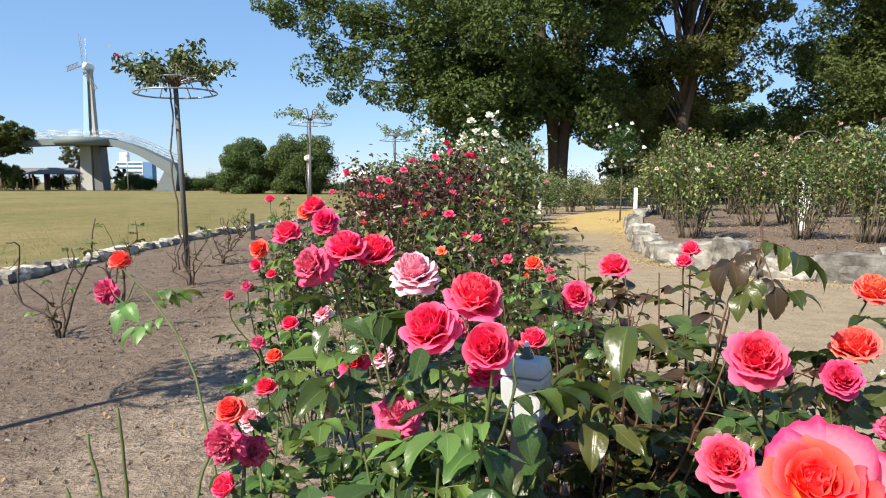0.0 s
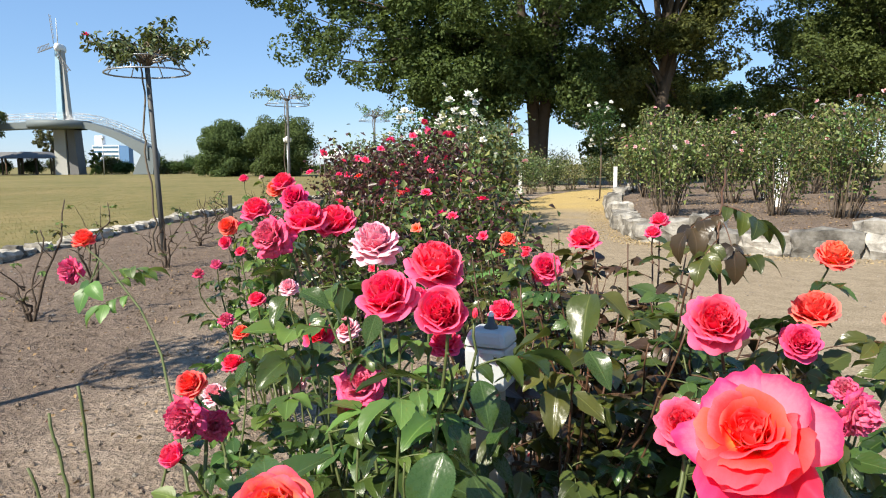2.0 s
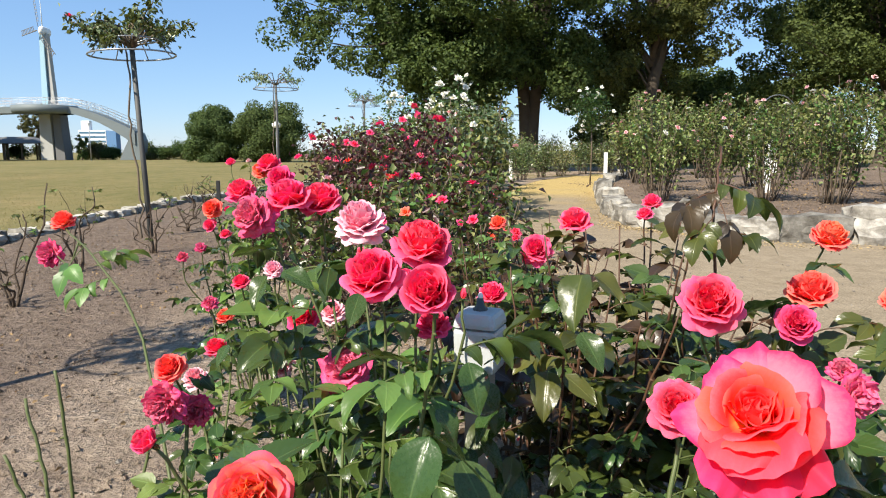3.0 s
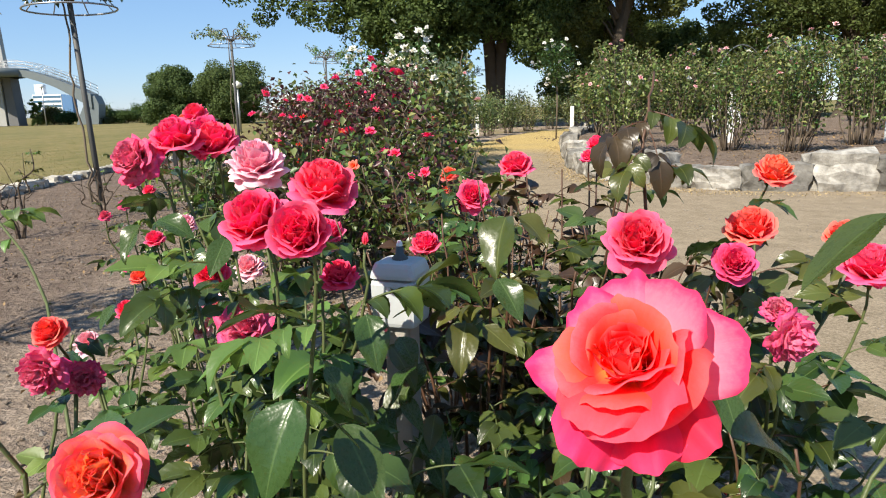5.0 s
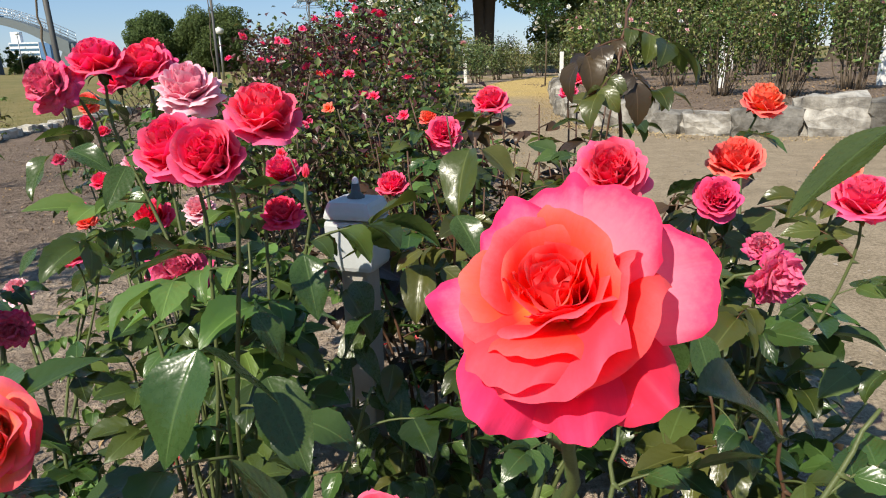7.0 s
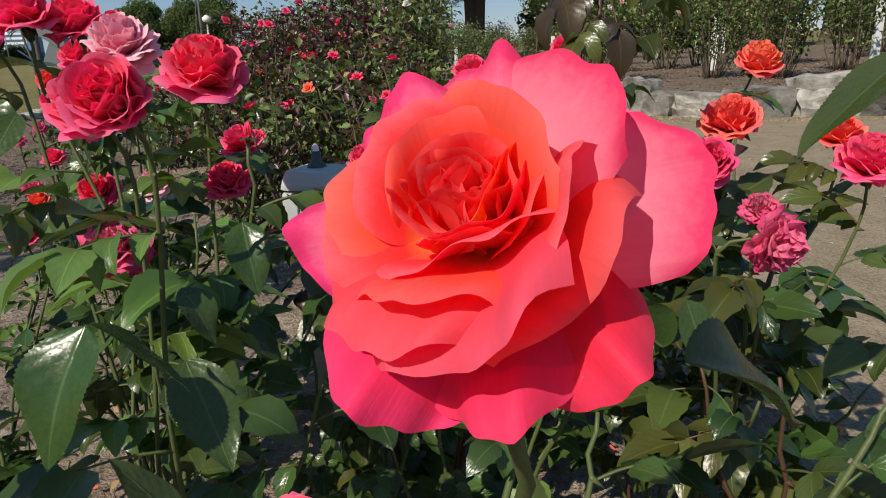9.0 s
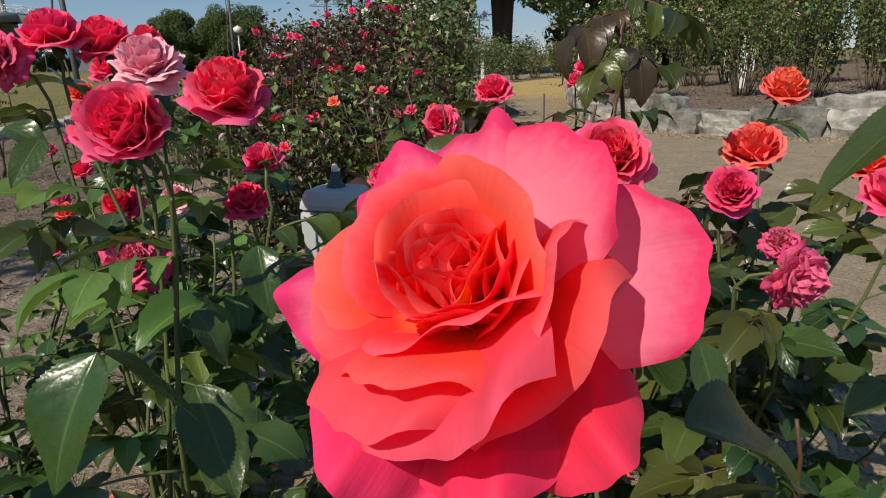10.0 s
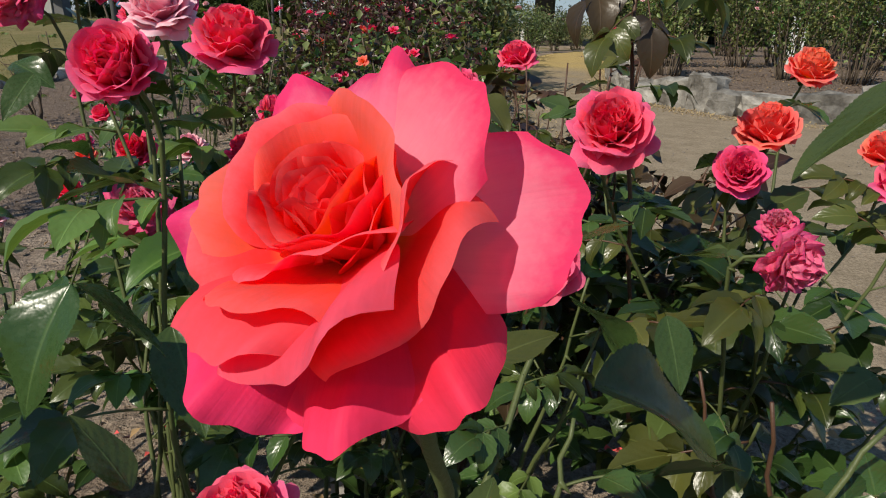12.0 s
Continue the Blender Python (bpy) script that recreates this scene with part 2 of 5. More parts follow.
def soil_mat(name, dug=None):
    """Dry soil, darker where it is freshly dug; dug: the share of that all over."""
    m = Mat(name, 0.95, 0.1)
    p = m.place()
    big, mid, fine = m.noise(p, 0.7, 4), m.noise(p, 6, 5), m.noise(p, 70, 5, 0.7)
    c = m.mix(m.ramp(m.math("ADD", m.math("MULTIPLY", big, 0.55), m.math("MULTIPLY", mid, 0.45)), (0.4, 0.0), (0.6, 1.0)), (0.23, 0.172, 0.126), (0.42, 0.33, 0.245))
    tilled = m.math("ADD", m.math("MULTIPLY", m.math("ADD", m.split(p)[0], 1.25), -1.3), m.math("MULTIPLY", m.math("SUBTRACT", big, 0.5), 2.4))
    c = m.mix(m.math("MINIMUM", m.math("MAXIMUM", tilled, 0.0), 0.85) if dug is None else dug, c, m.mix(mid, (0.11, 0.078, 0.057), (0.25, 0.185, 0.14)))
    c = m.mix(m.ramp(fine, (0.35, 0.0), (0.7, 1.0)), m.hsv(c, 0.5, 1.0, 0.72), m.hsv(c, 0.5, 0.95, 1.25))
    lump = m.noise(p, 22, 4, 0.65)
    c = m.mix(m.ramp(lump, (0.38, 0.0), (0.62, 1.0)), m.hsv(c, 0.5, 1.0, 0.8), m.hsv(c, 0.5, 0.97, 1.16))
    m.col(c)
    m.bump(m.math("ADD", m.math("ADD", m.math("MULTIPLY", mid, 1.6), m.math("MULTIPLY", lump, 1.2)), m.math("MULTIPLY", fine, 0.6)), 1.0, 0.03)
    return m.m


def path_mat():
    m = Mat("sandy_path", 0.95, 0.1)
    p = m.place()
    big, mid, fine = m.noise(p, 0.5, 4), m.noise(p, 5, 5), m.noise(p, 90, 5, 0.75)
    c = m.mix(m.ramp(mid, (0.35, 0.0), (0.65, 1.0)), (0.27, 0.212, 0.14), (0.35, 0.278, 0.188))
    y = m.split(p)[1]
    far = m.math("ADD", m.math("MULTIPLY", y, 0.06), m.math("MULTIPLY", big, 0.9))
    c = m.mix(m.math("MINIMUM", m.math("MAXIMUM", m.math("MULTIPLY", m.math("SUBTRACT", far, 1.15), 2.2), 0.0), 0.9), c, (0.5, 0.36, 0.13))
    c = m.mix(m.ramp(fine, (0.38, 0.0), (0.62, 1.0)), m.hsv(c, 0.5, 1.0, 0.58), m.hsv(c, 0.5, 0.95, 1.15))
    m.col(c)
    m.bump(m.math("ADD", m.math("MULTIPLY", mid, 0.15), fine), 0.7, 0.008)
    return m.m


def lawn_mat():
    m = Mat("dry_lawn", 0.95, 0.1)
    p = m.place()
    st = m.scaled(p, (1.0, 0.45, 1.0))
    big, mid, fine = m.noise(st, 0.25, 4), m.noise(st, 2.2, 5), m.noise(p, 45, 4, 0.7)
    c = m.mix(m.ramp(m.math("ADD", m.math("MULTIPLY", big, 0.5), m.math("MULTIPLY", mid, 0.5)), (0.36, 0.0), (0.64, 1.0)), (0.125, 0.125, 0.042), (0.25, 0.195, 0.085))
    c = m.mix(fine, m.hsv(c, 0.5, 1.0, 0.75), m.hsv(c, 0.5, 0.95, 1.15))
    m.col(c)
    m.bump(m.math("ADD", fine, mid), 0.5, 0.02)
    return m.m


def stone_mat(name, a, b):
    m = Mat(name, 0.85, 0.25)
    p = m.place()
    n1, n2, n3 = m.noise(p, 3.2, 6, 0.65), m.noise(p, 22, 5, 0.7), m.noise(m.scaled(p, (1, 1, 4)), 7, 4)
    c = m.mix(m.ramp(n1, (0.36, 0.0), (0.62, 1.0)), a, b)
    c = m.mix(m.ramp(n3, (0.55, 0.0), (0.75, 0.6)), c, (0.12, 0.1, 0.08))
    c = m.hsv(c, 0.5, 1.0, m.math("ADD", 0.5, m.math("MULTIPLY", m.rand(), 0.85)))
    m.col(m.mix(n2, m.hsv(c, 0.5, 1, 0.75), m.hsv(c, 0.5, 1, 1.15)))
    m.bump(m.math("ADD", n1, m.math("MULTIPLY", n2, 0.4)), 0.8, 0.03)
    return m.m


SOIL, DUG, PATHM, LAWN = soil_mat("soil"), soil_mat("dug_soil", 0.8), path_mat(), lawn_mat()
STONE = stone_mat("wall_stone", (0.12, 0.108, 0.09), (0.45, 0.425, 0.375))
EDGE = stone_mat("edging_stone", (0.2, 0.18, 0.145), (0.52, 0.485, 0.42))
PEBBLE = stone_mat("pebble", (0.3, 0.25, 0.2), (0.5, 0.44, 0.37))

# ---- mesh helpers ----
rng = np.random.default_rng(7)


def mesh(name, verts, faces, mats, smooth=True, attrs=None, slots=None):
    me = bpy.data.meshes.new(name)
    if isinstance(verts, np.ndarray):
        verts = verts.tolist()
    if isinstance(faces, np.ndarray):
        faces = faces.tolist()
    me.from_pydata(verts, [], faces)
    for m in mats if isinstance(mats, (list, tuple)) else [mats]:
        me.materials.append(m)
    if smooth:
        me.polygons.foreach_set("use_smooth", [True] * len(me.polygons))
    for key, values in (attrs or {}).items():
        me.attributes.new(key, "FLOAT", "POINT").data.foreach_set("value", np.asarray(values, dtype=np.float32))
    if slots is not None:
        me.polygons.foreach_set("material_index", np.asarray(slots, dtype=np.int32))
    me.update()
    return me


class Build:
    """Gathers pieces into one mesh."""

    def __init__(self):
        self.v, self.f, self.n, self.s = [], [], 0, []
        self.a = {"pu": [], "pv": [], "pt": []}

    def add(self, v, f, m=None, slot=0, pu=None, pv=None, pt=0.0):
        v = np.asarray(v, float)
        if m is not None:
            a = np.array(m)
            v = v @ a[:3, :3].T + a[:3, 3]
        self.v.append(v)
        self.f += [[k + self.n for k in q] for q in f]
        self.s += [slot] * len(f)
        self.n += len(v)
        for key, val in (("pu", pu), ("pv", pv), ("pt", pt)):
            self.a[key].append(np.full(len(v), 0.3 if val is None else val, float) if np.isscalar(val) or val is None else np.asarray(val, float))
        return self

    def mesh(self, name, mats, smooth=True):
        return mesh(name, np.concatenate(self.v), self.f, mats, smooth, {k: np.concatenate(x) for k, x in self.a.items()}, self.s)


def part(name, me, parent=None, m=None, label=""):
    ob = new(name, me)
    if m is not None:
        ob.matrix_basis = m
    if parent is not None:
        ob.parent = parent
    if label:
        ob["label"] = label
    return ob


def thing(name, label, category, m=None, group="", kind="", data=None):
    ob = new(name, data)
    if m is not None:
        ob.matrix_basis = m
    return tagged(ob, label, category, group, kind)


def grid_faces(nu, nv, closed=False):
    f = []
    for j in range(nv - 1):
        for i in range(nu if closed else nu - 1):
            a, b = j * nu + i, j * nu + (i + 1) % nu
            f.append([a, b, b + nu, a + nu])
    return f


def smooth_line(pts, n):
    """A Catmull-Rom line through pts, n points."""
    p = np.asarray(pts, float)
    p = np.vstack([2 * p[0] - p[1], p, 2 * p[-1] - p[-2]])
    out = []
    for s in np.linspace(0, len(p) - 3 - 1e-6, n):
        k = int(s)
        t = s - k
        a, b, c, d = p[k : k + 4]
        out.append(0.5 * (2 * b + (c - a) * t + (2 * a - 5 * b + 4 * c - d) * t**2 + (3 * b - a - 3 * c + d) * t**3))
    return np.array(out)


def tube(line, r0, r1, sides=6, caps=True):
    """A tapered tube along a line: its points and faces."""
    line = np.asarray(line, float)
    n = len(line)
    tan = np.gradient(line, axis=0)
    tan /= np.linalg.norm(tan, axis=1)[:, None] + 1e-9
    ref = np.array([0.31, 0.95, 0.05]) if abs(tan[:, 2]).mean() > 0.5 else np.array([0.02, 0.05, 1.0])
    a = np.cross(tan, ref)
    a /= np.linalg.norm(a, axis=1)[:, None] + 1e-9
    b = np.cross(tan, a)
    r = np.linspace(r0, r1, n) if np.isscalar(r0) and np.isscalar(r1) else np.asarray(r0)
    ang = np.linspace(0, 2 * np.pi, sides, endpoint=False)
    v = line[:, None] + r[:, None, None] * (np.cos(ang)[None, :, None] * a[:, None] + np.sin(ang)[None, :, None] * b[:, None])
    f = grid_faces(sides, n, True)
    if caps:
        f += [list(range(sides))[::-1], [(n - 1) * sides + i for i in range(sides)]]
    return v.reshape(-1, 3), f


def box_bm(size, bevel=0.01, at=(0, 0, 0), taper=1.0):
    """A bevelled box standing on at."""
    bm = bmesh.new()
    bmesh.ops.create_cube(bm, size=1)
    for v in bm.verts:
        k = taper if v.co.z > 0 else 1
        v.co = Vector((v.co.x * size[0] * k + at[0], v.co.y * size[1] * k + at[1], (v.co.z + 0.5) * size[2] + at[2]))
    if bevel:
        bmesh.ops.bevel(bm, geom=bm.edges[:], offset=bevel, segments=2, affect="EDGES", profile=0.6)
    return bm


def bm_mesh(name, bm, mat, smooth=False):
    me = bpy.data.meshes.new(name)
    bm.to_mesh(me)
    bm.free()
    me.materials.append(mat)
    if smooth:
        me.polygons.foreach_set("use_smooth", [True] * len(me.polygons))
    return me


def lathe(profile, sides=16):
    ang = np.linspace(0, 2 * np.pi, sides, endpoint=False)
    v = np.array([[r * math.cos(a), r * math.sin(a), z] for r, z in profile for a in ang])
    return v, grid_faces(sides, len(profile), True)


def to_axis(axis, spin=0.0):
    """Turns +z onto axis."""
    return Vector(axis).to_track_quat("Z", "Y").to_matrix().to_4x4() @ Matrix.Rotation(spin, 4, "Z")

# ---- rose parts ----
def petal(L, W, phi0, phi1, r0, R, ruf=0.02, roll=0.0, tip=0.05, seed=0.0, z0=0.0, nu=9, nv=9, bend=1.0, hang=0.0, jags=0.35, rnd=0.4):
    """A petal standing at azimuth 0 round the z axis: length, half width, opening angle at base and tip (0 upright, 90 flat); roll: degrees by which its rim turns back."""
    u = np.linspace(-1, 1, nu)
    vs = np.linspace(0, 1, nv) ** 0.85
    fine = 60
    s = np.linspace(0, 1.15, fine + 1)
    ph = np.radians(phi0 + (phi1 - phi0) * np.minimum(s, 1) ** bend + roll * np.maximum(0, (s - 0.62) / 0.38) ** 2)
    rr = r0 + np.concatenate([[0], np.cumsum(np.sin(ph[:-1]) * L * 1.15 / fine)])
    zz = z0 + np.concatenate([[0], np.cumsum(np.cos(ph[:-1]) * L * 1.15 / fine)])
    V, U = np.meshgrid(vs, u, indexing="ij")
    jag = jags * (0.022 * np.sin(5 * U + seed * 7) + 0.012 * np.sin(13 * U + seed * 3))
    top = 1 - rnd * np.abs(U) ** 2.8 + tip * np.exp(-(((U - 0.3 * math.sin(seed * 5)) / 0.18) ** 2)) + jag
    ve = V * top
    r, z, phv = np.interp(ve, s, rr), np.interp(ve, s, zz), np.interp(ve, s, ph)
    w = W * (0.2 + 0.8 * np.sin(np.minimum(V * 1.2, 1) * np.pi / 2)) * (1 - 0.06 * V**6)
    Rv = np.maximum(R, r * 0.8)
    a = w * U / Rv
    tx, rad = Rv * np.sin(a), r - Rv * (1 - np.cos(a))
    d = ruf * (V**1.6 * np.sin(2.6 * U + seed * 9) + 0.6 * V**2 * np.sin(5.1 * U + 3 * V + seed * 4) + 0.3 * V**3 * np.sin(10 * U + seed))
    d = d + roll / 55 * 0.1 * V**2.5 * np.abs(U) ** 3.5
    rad = rad + d * np.cos(phv)
    z = z - d * np.sin(phv) - hang * V**2
    v = np.stack([rad, tx, z], -1).reshape(-1, 3)
    return v, grid_faces(nu, nv), U.ravel(), V.ravel()


def petal_mesh(name, mat, tone, **k):
    v, f, u, w = petal(**k)
    return Build().add(v, f, None, 0, u, w, tone).mesh(name, [mat])


def calyx(b, slot, size=1.0):
    """The green hip and the sepals under a bloom."""
    v, f = lathe([(0.02, -0.2), (0.05, -0.18), (0.075, -0.1), (0.07, -0.03), (0.05, 0.02)], 8)
    b.add(v * size, f, None, slot)
    for k in range(5):
        v, f, u, w = petal(0.3, 0.05, 70, 135, 0.05, 0.2, 0.02, 0.0, 0.2, k, -0.03, 3, 5)
        b.add(v * size, f, Matrix.Rotation(k * 1.2566, 4, "Z"), slot, u, w)


def lerp(a, b, t):
    return a + (b - a) * t


def bloom_kit(name, mat, seed, droop=0.0, ruf=0.02, cup=0.0, n=50, wide=1.0):
    """A core mesh and four outer petal meshes of one look; diameter 1. Petals open along a spiral."""
    g = np.random.default_rng(seed)

    def one(t, nu, nv):
        return petal(lerp(0.5, 0.43, t) * g.uniform(0.94, 1.06), wide * lerp(0.13, 0.27, t**0.8) * g.uniform(0.85, 1.15), lerp(12, 84 - cup * 0.5, t**0.9) + g.uniform(-4, 4), lerp(-50, 66 - cup * 1.6, t**1.5) + droop * t + g.uniform(-7, 7), lerp(0.012, 0.05, t), lerp(0.07, 0.34, t), ruf * g.uniform(0.8, 1.8), lerp(24, 58, t**0.6), 0.0, g.uniform(0, 9), 0, nu, nv, 0.8, 0.0, 0.22, 0.3)

    core = Build()
    inside = n
    for i in range(inside):
        t = 0.74 * i / inside
        v, f, u, w = one(t, 10, 9)
        core.add(v, f, Matrix.Rotation(i * 2.39996 + g.uniform(-0.2, 0.2), 4, "Z"), 0, u, w, t)
    calyx(core, 1)
    outs = []
    for k in range(4):
        t = (0.76, 0.83, 0.91, 1.0)[k]
        v, f, u, w = one(t, 11, 10)
        outs.append(Build().add(v, f, None, 0, u, w, t).mesh(name + "_petal", [mat]))
    return core.mesh(name + "_core", [mat, GREEN]), outs


KITS = {
    "red": bloom_kit("red", RED, 1), "red2": bloom_kit("red_loose", RED, 2, 8, 0.03, 0, 50, 1.1), "cupred": bloom_kit("red_cup", RED, 3, -8, 0.018, 26, 34),
    "coral": bloom_kit("coral", CORAL, 4, 0, 0.022), "pale": bloom_kit("pale", PALE, 5, 52, 0.018, 0, 60, 0.85), "faded": bloom_kit("faded", FADED, 6, 50, 0.05, 0, 50, 0.8),
    "white": bloom_kit("white", WHITE, 7, 0, 0.02, 0, 26), "pink": bloom_kit("pink", PINK, 8, 0, 0.02, 0, 26), "hot": bloom_kit("hot", CORAL, 9, 0, 0.02, 16, 34),
    "sunset": bloom_kit("sunset", SUNSET, 12, 0, 0.026, 8, 40, 1.2), "magenta": bloom_kit("magenta", MAGENTA, 10, 5, 0.02), "pinkfade": bloom_kit("pink_faded", FADED, 11, 60, 0.045),
}


def far_kit(name, mat, seed):
    """A light bloom for bushes further off."""
    g = np.random.default_rng(seed)
    b = Build()
    for i in range(15):
        t = i / 14
        v, f, u, w = petal(lerp(0.26, 0.46, t), lerp(0.12, 0.26, t), lerp(4, 66, t), lerp(-8, 96, t), lerp(0.015, 0.05, t), lerp(0.07, 0.36, t), 0.03, lerp(5, 40, t), 0.03, g.uniform(0, 9), 0, 4, 4)
        b.add(v, f, Matrix.Rotation(i * 2.39996, 4, "Z"), 0, u, w, t)
    return b.mesh(name + "_bloom", [mat])


FAR = {"red": far_kit("red", RED, 41), "coral": far_kit("coral", CORAL, 42), "white": far_kit("white", WHITE, 43), "pink": far_kit("pink", PINK, 44)}


def bloom(parent, at, size, style, axis, spin=0.0, label=""):
    core, outs = KITS[style]
    n = 16
    m = Matrix.Translation(at) @ to_axis(axis, spin) @ Matrix.Diagonal((size * 1.03, size * 1.03, size * 1.08, 1))
    ob = part("bloom", core, parent, m, label)
    for k in range(n):
        tilt = Matrix.Rotation(random.uniform(-0.12, 0.12), 4, "Y")
        part("petal", outs[k // 4], ob, Matrix.Rotation(k * 2.39996 + random.uniform(-0.15, 0.15), 4, "Z") @ tilt)
    return ob


def bud(parent, at, size, mat, axis):
    b = Build()
    for k in range(5):
        v, f, u, w = petal(0.8, 0.3, 24, -22, 0.05, 0.24, 0.02, 0.0, 0.06, k * 2.1, 0, 5, 7)
        b.add(v, f, Matrix.Rotation(k * 1.2566, 4, "Z"), 0, u, w, 0.4)
    calyx(b, 1, 1.6)
    return part("bud", b.mesh("bud", [mat, GREEN]), parent, Matrix.Translation(at) @ to_axis(axis) @ Matrix.Scale(size, 4))


def leaflet(L, W, fold=0.35, droop=0.5, wave=0.0, nu=5, nv=9, saw=0.05, seed=0.0):
    """A toothed leaflet along +x, folded on its midrib."""
    u, vs = np.linspace(-1, 1, nu), np.linspace(0, 1, nv)
    V, U = np.meshgrid(vs, u, indexing="ij")
    w = W * np.sin(np.pi * np.clip(V, 0, 1) ** 0.72) ** 0.88 * (1.04 - 0.1 * V)
    w[0], w[-1] = 0.02 * W, 0.0
    teeth = 1 + saw * ((np.arange(nv)[:, None] % 2) - 0.5) * (np.abs(U) > 0.99) * 2
    y = w * U * teeth
    ang = droop * V
    x = L * np.where(np.abs(droop) > 1e-3, np.sin(ang) / (droop + 1e-9), V)
    zc = -L * (1 - np.cos(ang)) / (droop + 1e-9)
    up = np.abs(y) * fold + wave * W * np.sin(V * 9 + seed) * U**2
    v = np.stack([x + up * np.sin(ang) * 0.7, y * (1 - 0.25 * fold), zc + up * np.cos(ang)], -1).reshape(-1, 3)
    return v, grid_faces(nu, nv), U.ravel(), V.ravel()


def compound(mat, stalk, n, size, seed, droop=0.5, nv=9):
    """A rose leaf of n leaflets on a curved stalk along +x; its length is about size * 2."""
    g = np.random.default_rng(seed)
    b = Build()
    s = np.linspace(0, 1, 7)
    line = np.stack([s * size * 1.05, 0.03 * size * np.sin(s * 4 + seed), size * (0.22 * s - 0.3 * s**2)], 1)
    v, f = tube(line, 0.018 * size + 0.0004, 0.01 * size + 0.0003, 4)
    b.add(v, f, None, 1)
    ends = [(1.0, 0.0, 1.0)]
    for k in range(n // 2):
        at = 0.86 - 0.38 * k
        ends += [(at, 1.0, 0.84 - 0.16 * k), (at, -1.0, 0.84 - 0.16 * k)]
    for at, side, sc in ends:
        p = np.array([np.interp(at, s, line[:, q]) for q in range(3)])
        L = size * sc * g.uniform(0.9, 1.1)
        v, f, u, w = leaflet(L, L * g.uniform(0.29, 0.36), g.uniform(0.15, 0.5), droop * g.uniform(0.6, 1.5), g.uniform(0, 0.12), 5, nv, 0.05, g.uniform(0, 6))
        m = Matrix.Translation(p) @ Matrix.Rotation(side * radians(g.uniform(48, 68)), 4, "Z") @ Matrix.Rotation(radians(g.uniform(-4, 24)), 4, "Y") @ Matrix.Rotation(radians(g.uniform(-22, 22)), 4, "X")
        b.add(v, f, m, 0, u, w)
    return b.mesh("leaf", [mat, stalk])


LEAVES = {}
for _key, _mat, _stalk in (("green", GREEN, CANE_GREEN), ("olive", OLIVE, CANE_RED), ("bronze", BRONZE, CANE_RED), ("light", LIGHT, CANE_GREEN), ("yellow", YELLOW, CANE_GREEN)):
    LEAVES[_key] = [compound(_mat, _stalk, (5, 5, 3, 5, 7)[k], 0.06 * (1 + 0.12 * (k % 3)), k * 7 + len(_key), 0.3 + 0.22 * k, 11) for k in range(5)]


SINGLE = {}
for _key, _mat in (("g", GREEN), ("o", OLIVE), ("b", BRONZE)):
    SINGLE[_key] = []
    for _k in range(4):
        _v, _f, _u, _w = leaflet(1.0, 0.26 + 0.02 * _k, 0.14 + 0.07 * _k, 0.3 + 0.14 * _k, 0.06 + 0.03 * _k, 9, 61, 0.026, _k * 2.0)
        SINGLE[_key].append(Build().add(_v, _f, None, 0, _u, _w).mesh("leaf", [_mat]))


def leaf_between(parent, a, b, key, roll=0.0, which=None):
    """One large leaflet from stalk a to tip b, in the space of its bush."""
    a, b = Vector(a) - parent.matrix_basis.translation, Vector(b) - parent.matrix_basis.translation
    d = b - a
    m = Matrix.Translation(a) @ d.to_track_quat("X", "Z").to_matrix().to_4x4() @ Matrix.Rotation(roll, 4, "X") @ Matrix.Rotation(-0.2, 4, "Y") @ Matrix.Scale(d.length * 1.05, 4)
    return part("leaf", random.choice(SINGLE[key]) if which is None else SINGLE[key][which], parent, m)


def cane(parent, pts, r0, r1, mat, thorns=True, n=14, name="cane"):
    line = smooth_line(pts, n)
    line[1:-1] += np.random.default_rng(int(abs(line).sum() * 1e4) % 99991).normal(0, r0 * 0.35, (n - 2, 3))
    b = Build()
    v, f = tube(line, r0, r1, 6)
    b.add(v, f)
    if thorns:
        for k in range(2, n - 2, 2):
            d = np.array([math.cos(k * 2.4), math.sin(k * 2.4), 0.1])
            p = line[k]
            b.add([p + (0, 0, r0), p - (0, 0, r0), p + np.cross(d, (0, 0, 1)) * r0 * 0.7, p + d * r0 * 3.2 - (0, 0, r0 * 0.6)], [[0, 2, 3], [1, 3, 2], [0, 3, 1]])
    part(name, b.mesh(name, [mat]), parent)
    return line


def leaf_on(parent, p, way, size, kind, roll=0.0):
    """A leaf at p that points along way."""
    way = Vector(way).normalized()
    m = Matrix.Translation(p) @ way.to_track_quat("X", "Z").to_matrix().to_4x4() @ Matrix.Rotation(roll, 4, "X") @ Matrix.Scale(size, 4)
    return part("leaf", random.choice(LEAVES[kind]), parent, m)


def dress(parent, line, kinds, start=0.3, gap=0.055, size=1.0, spin=None, stop=0.97):
    """Leaves all along a cane, turning round it."""
    seg = np.linalg.norm(np.diff(line, axis=0), axis=1)
    dist = np.concatenate([[0], np.cumsum(seg)])
    a = random.uniform(0, 6.28) if spin is None else spin
    d = dist[-1] * start
    while d < dist[-1] * stop:
        p = [np.interp(d, dist, line[:, q]) for q in range(3)]
        a += 2.4 + random.uniform(-0.4, 0.4)
        leaf_on(parent, p, (math.cos(a), math.sin(a), random.uniform(-0.25, 0.55)), size * random.uniform(0.75, 1.2), random.choice(kinds), random.uniform(-0.4, 0.4))
        d += gap * random.uniform(0.7, 1.4)


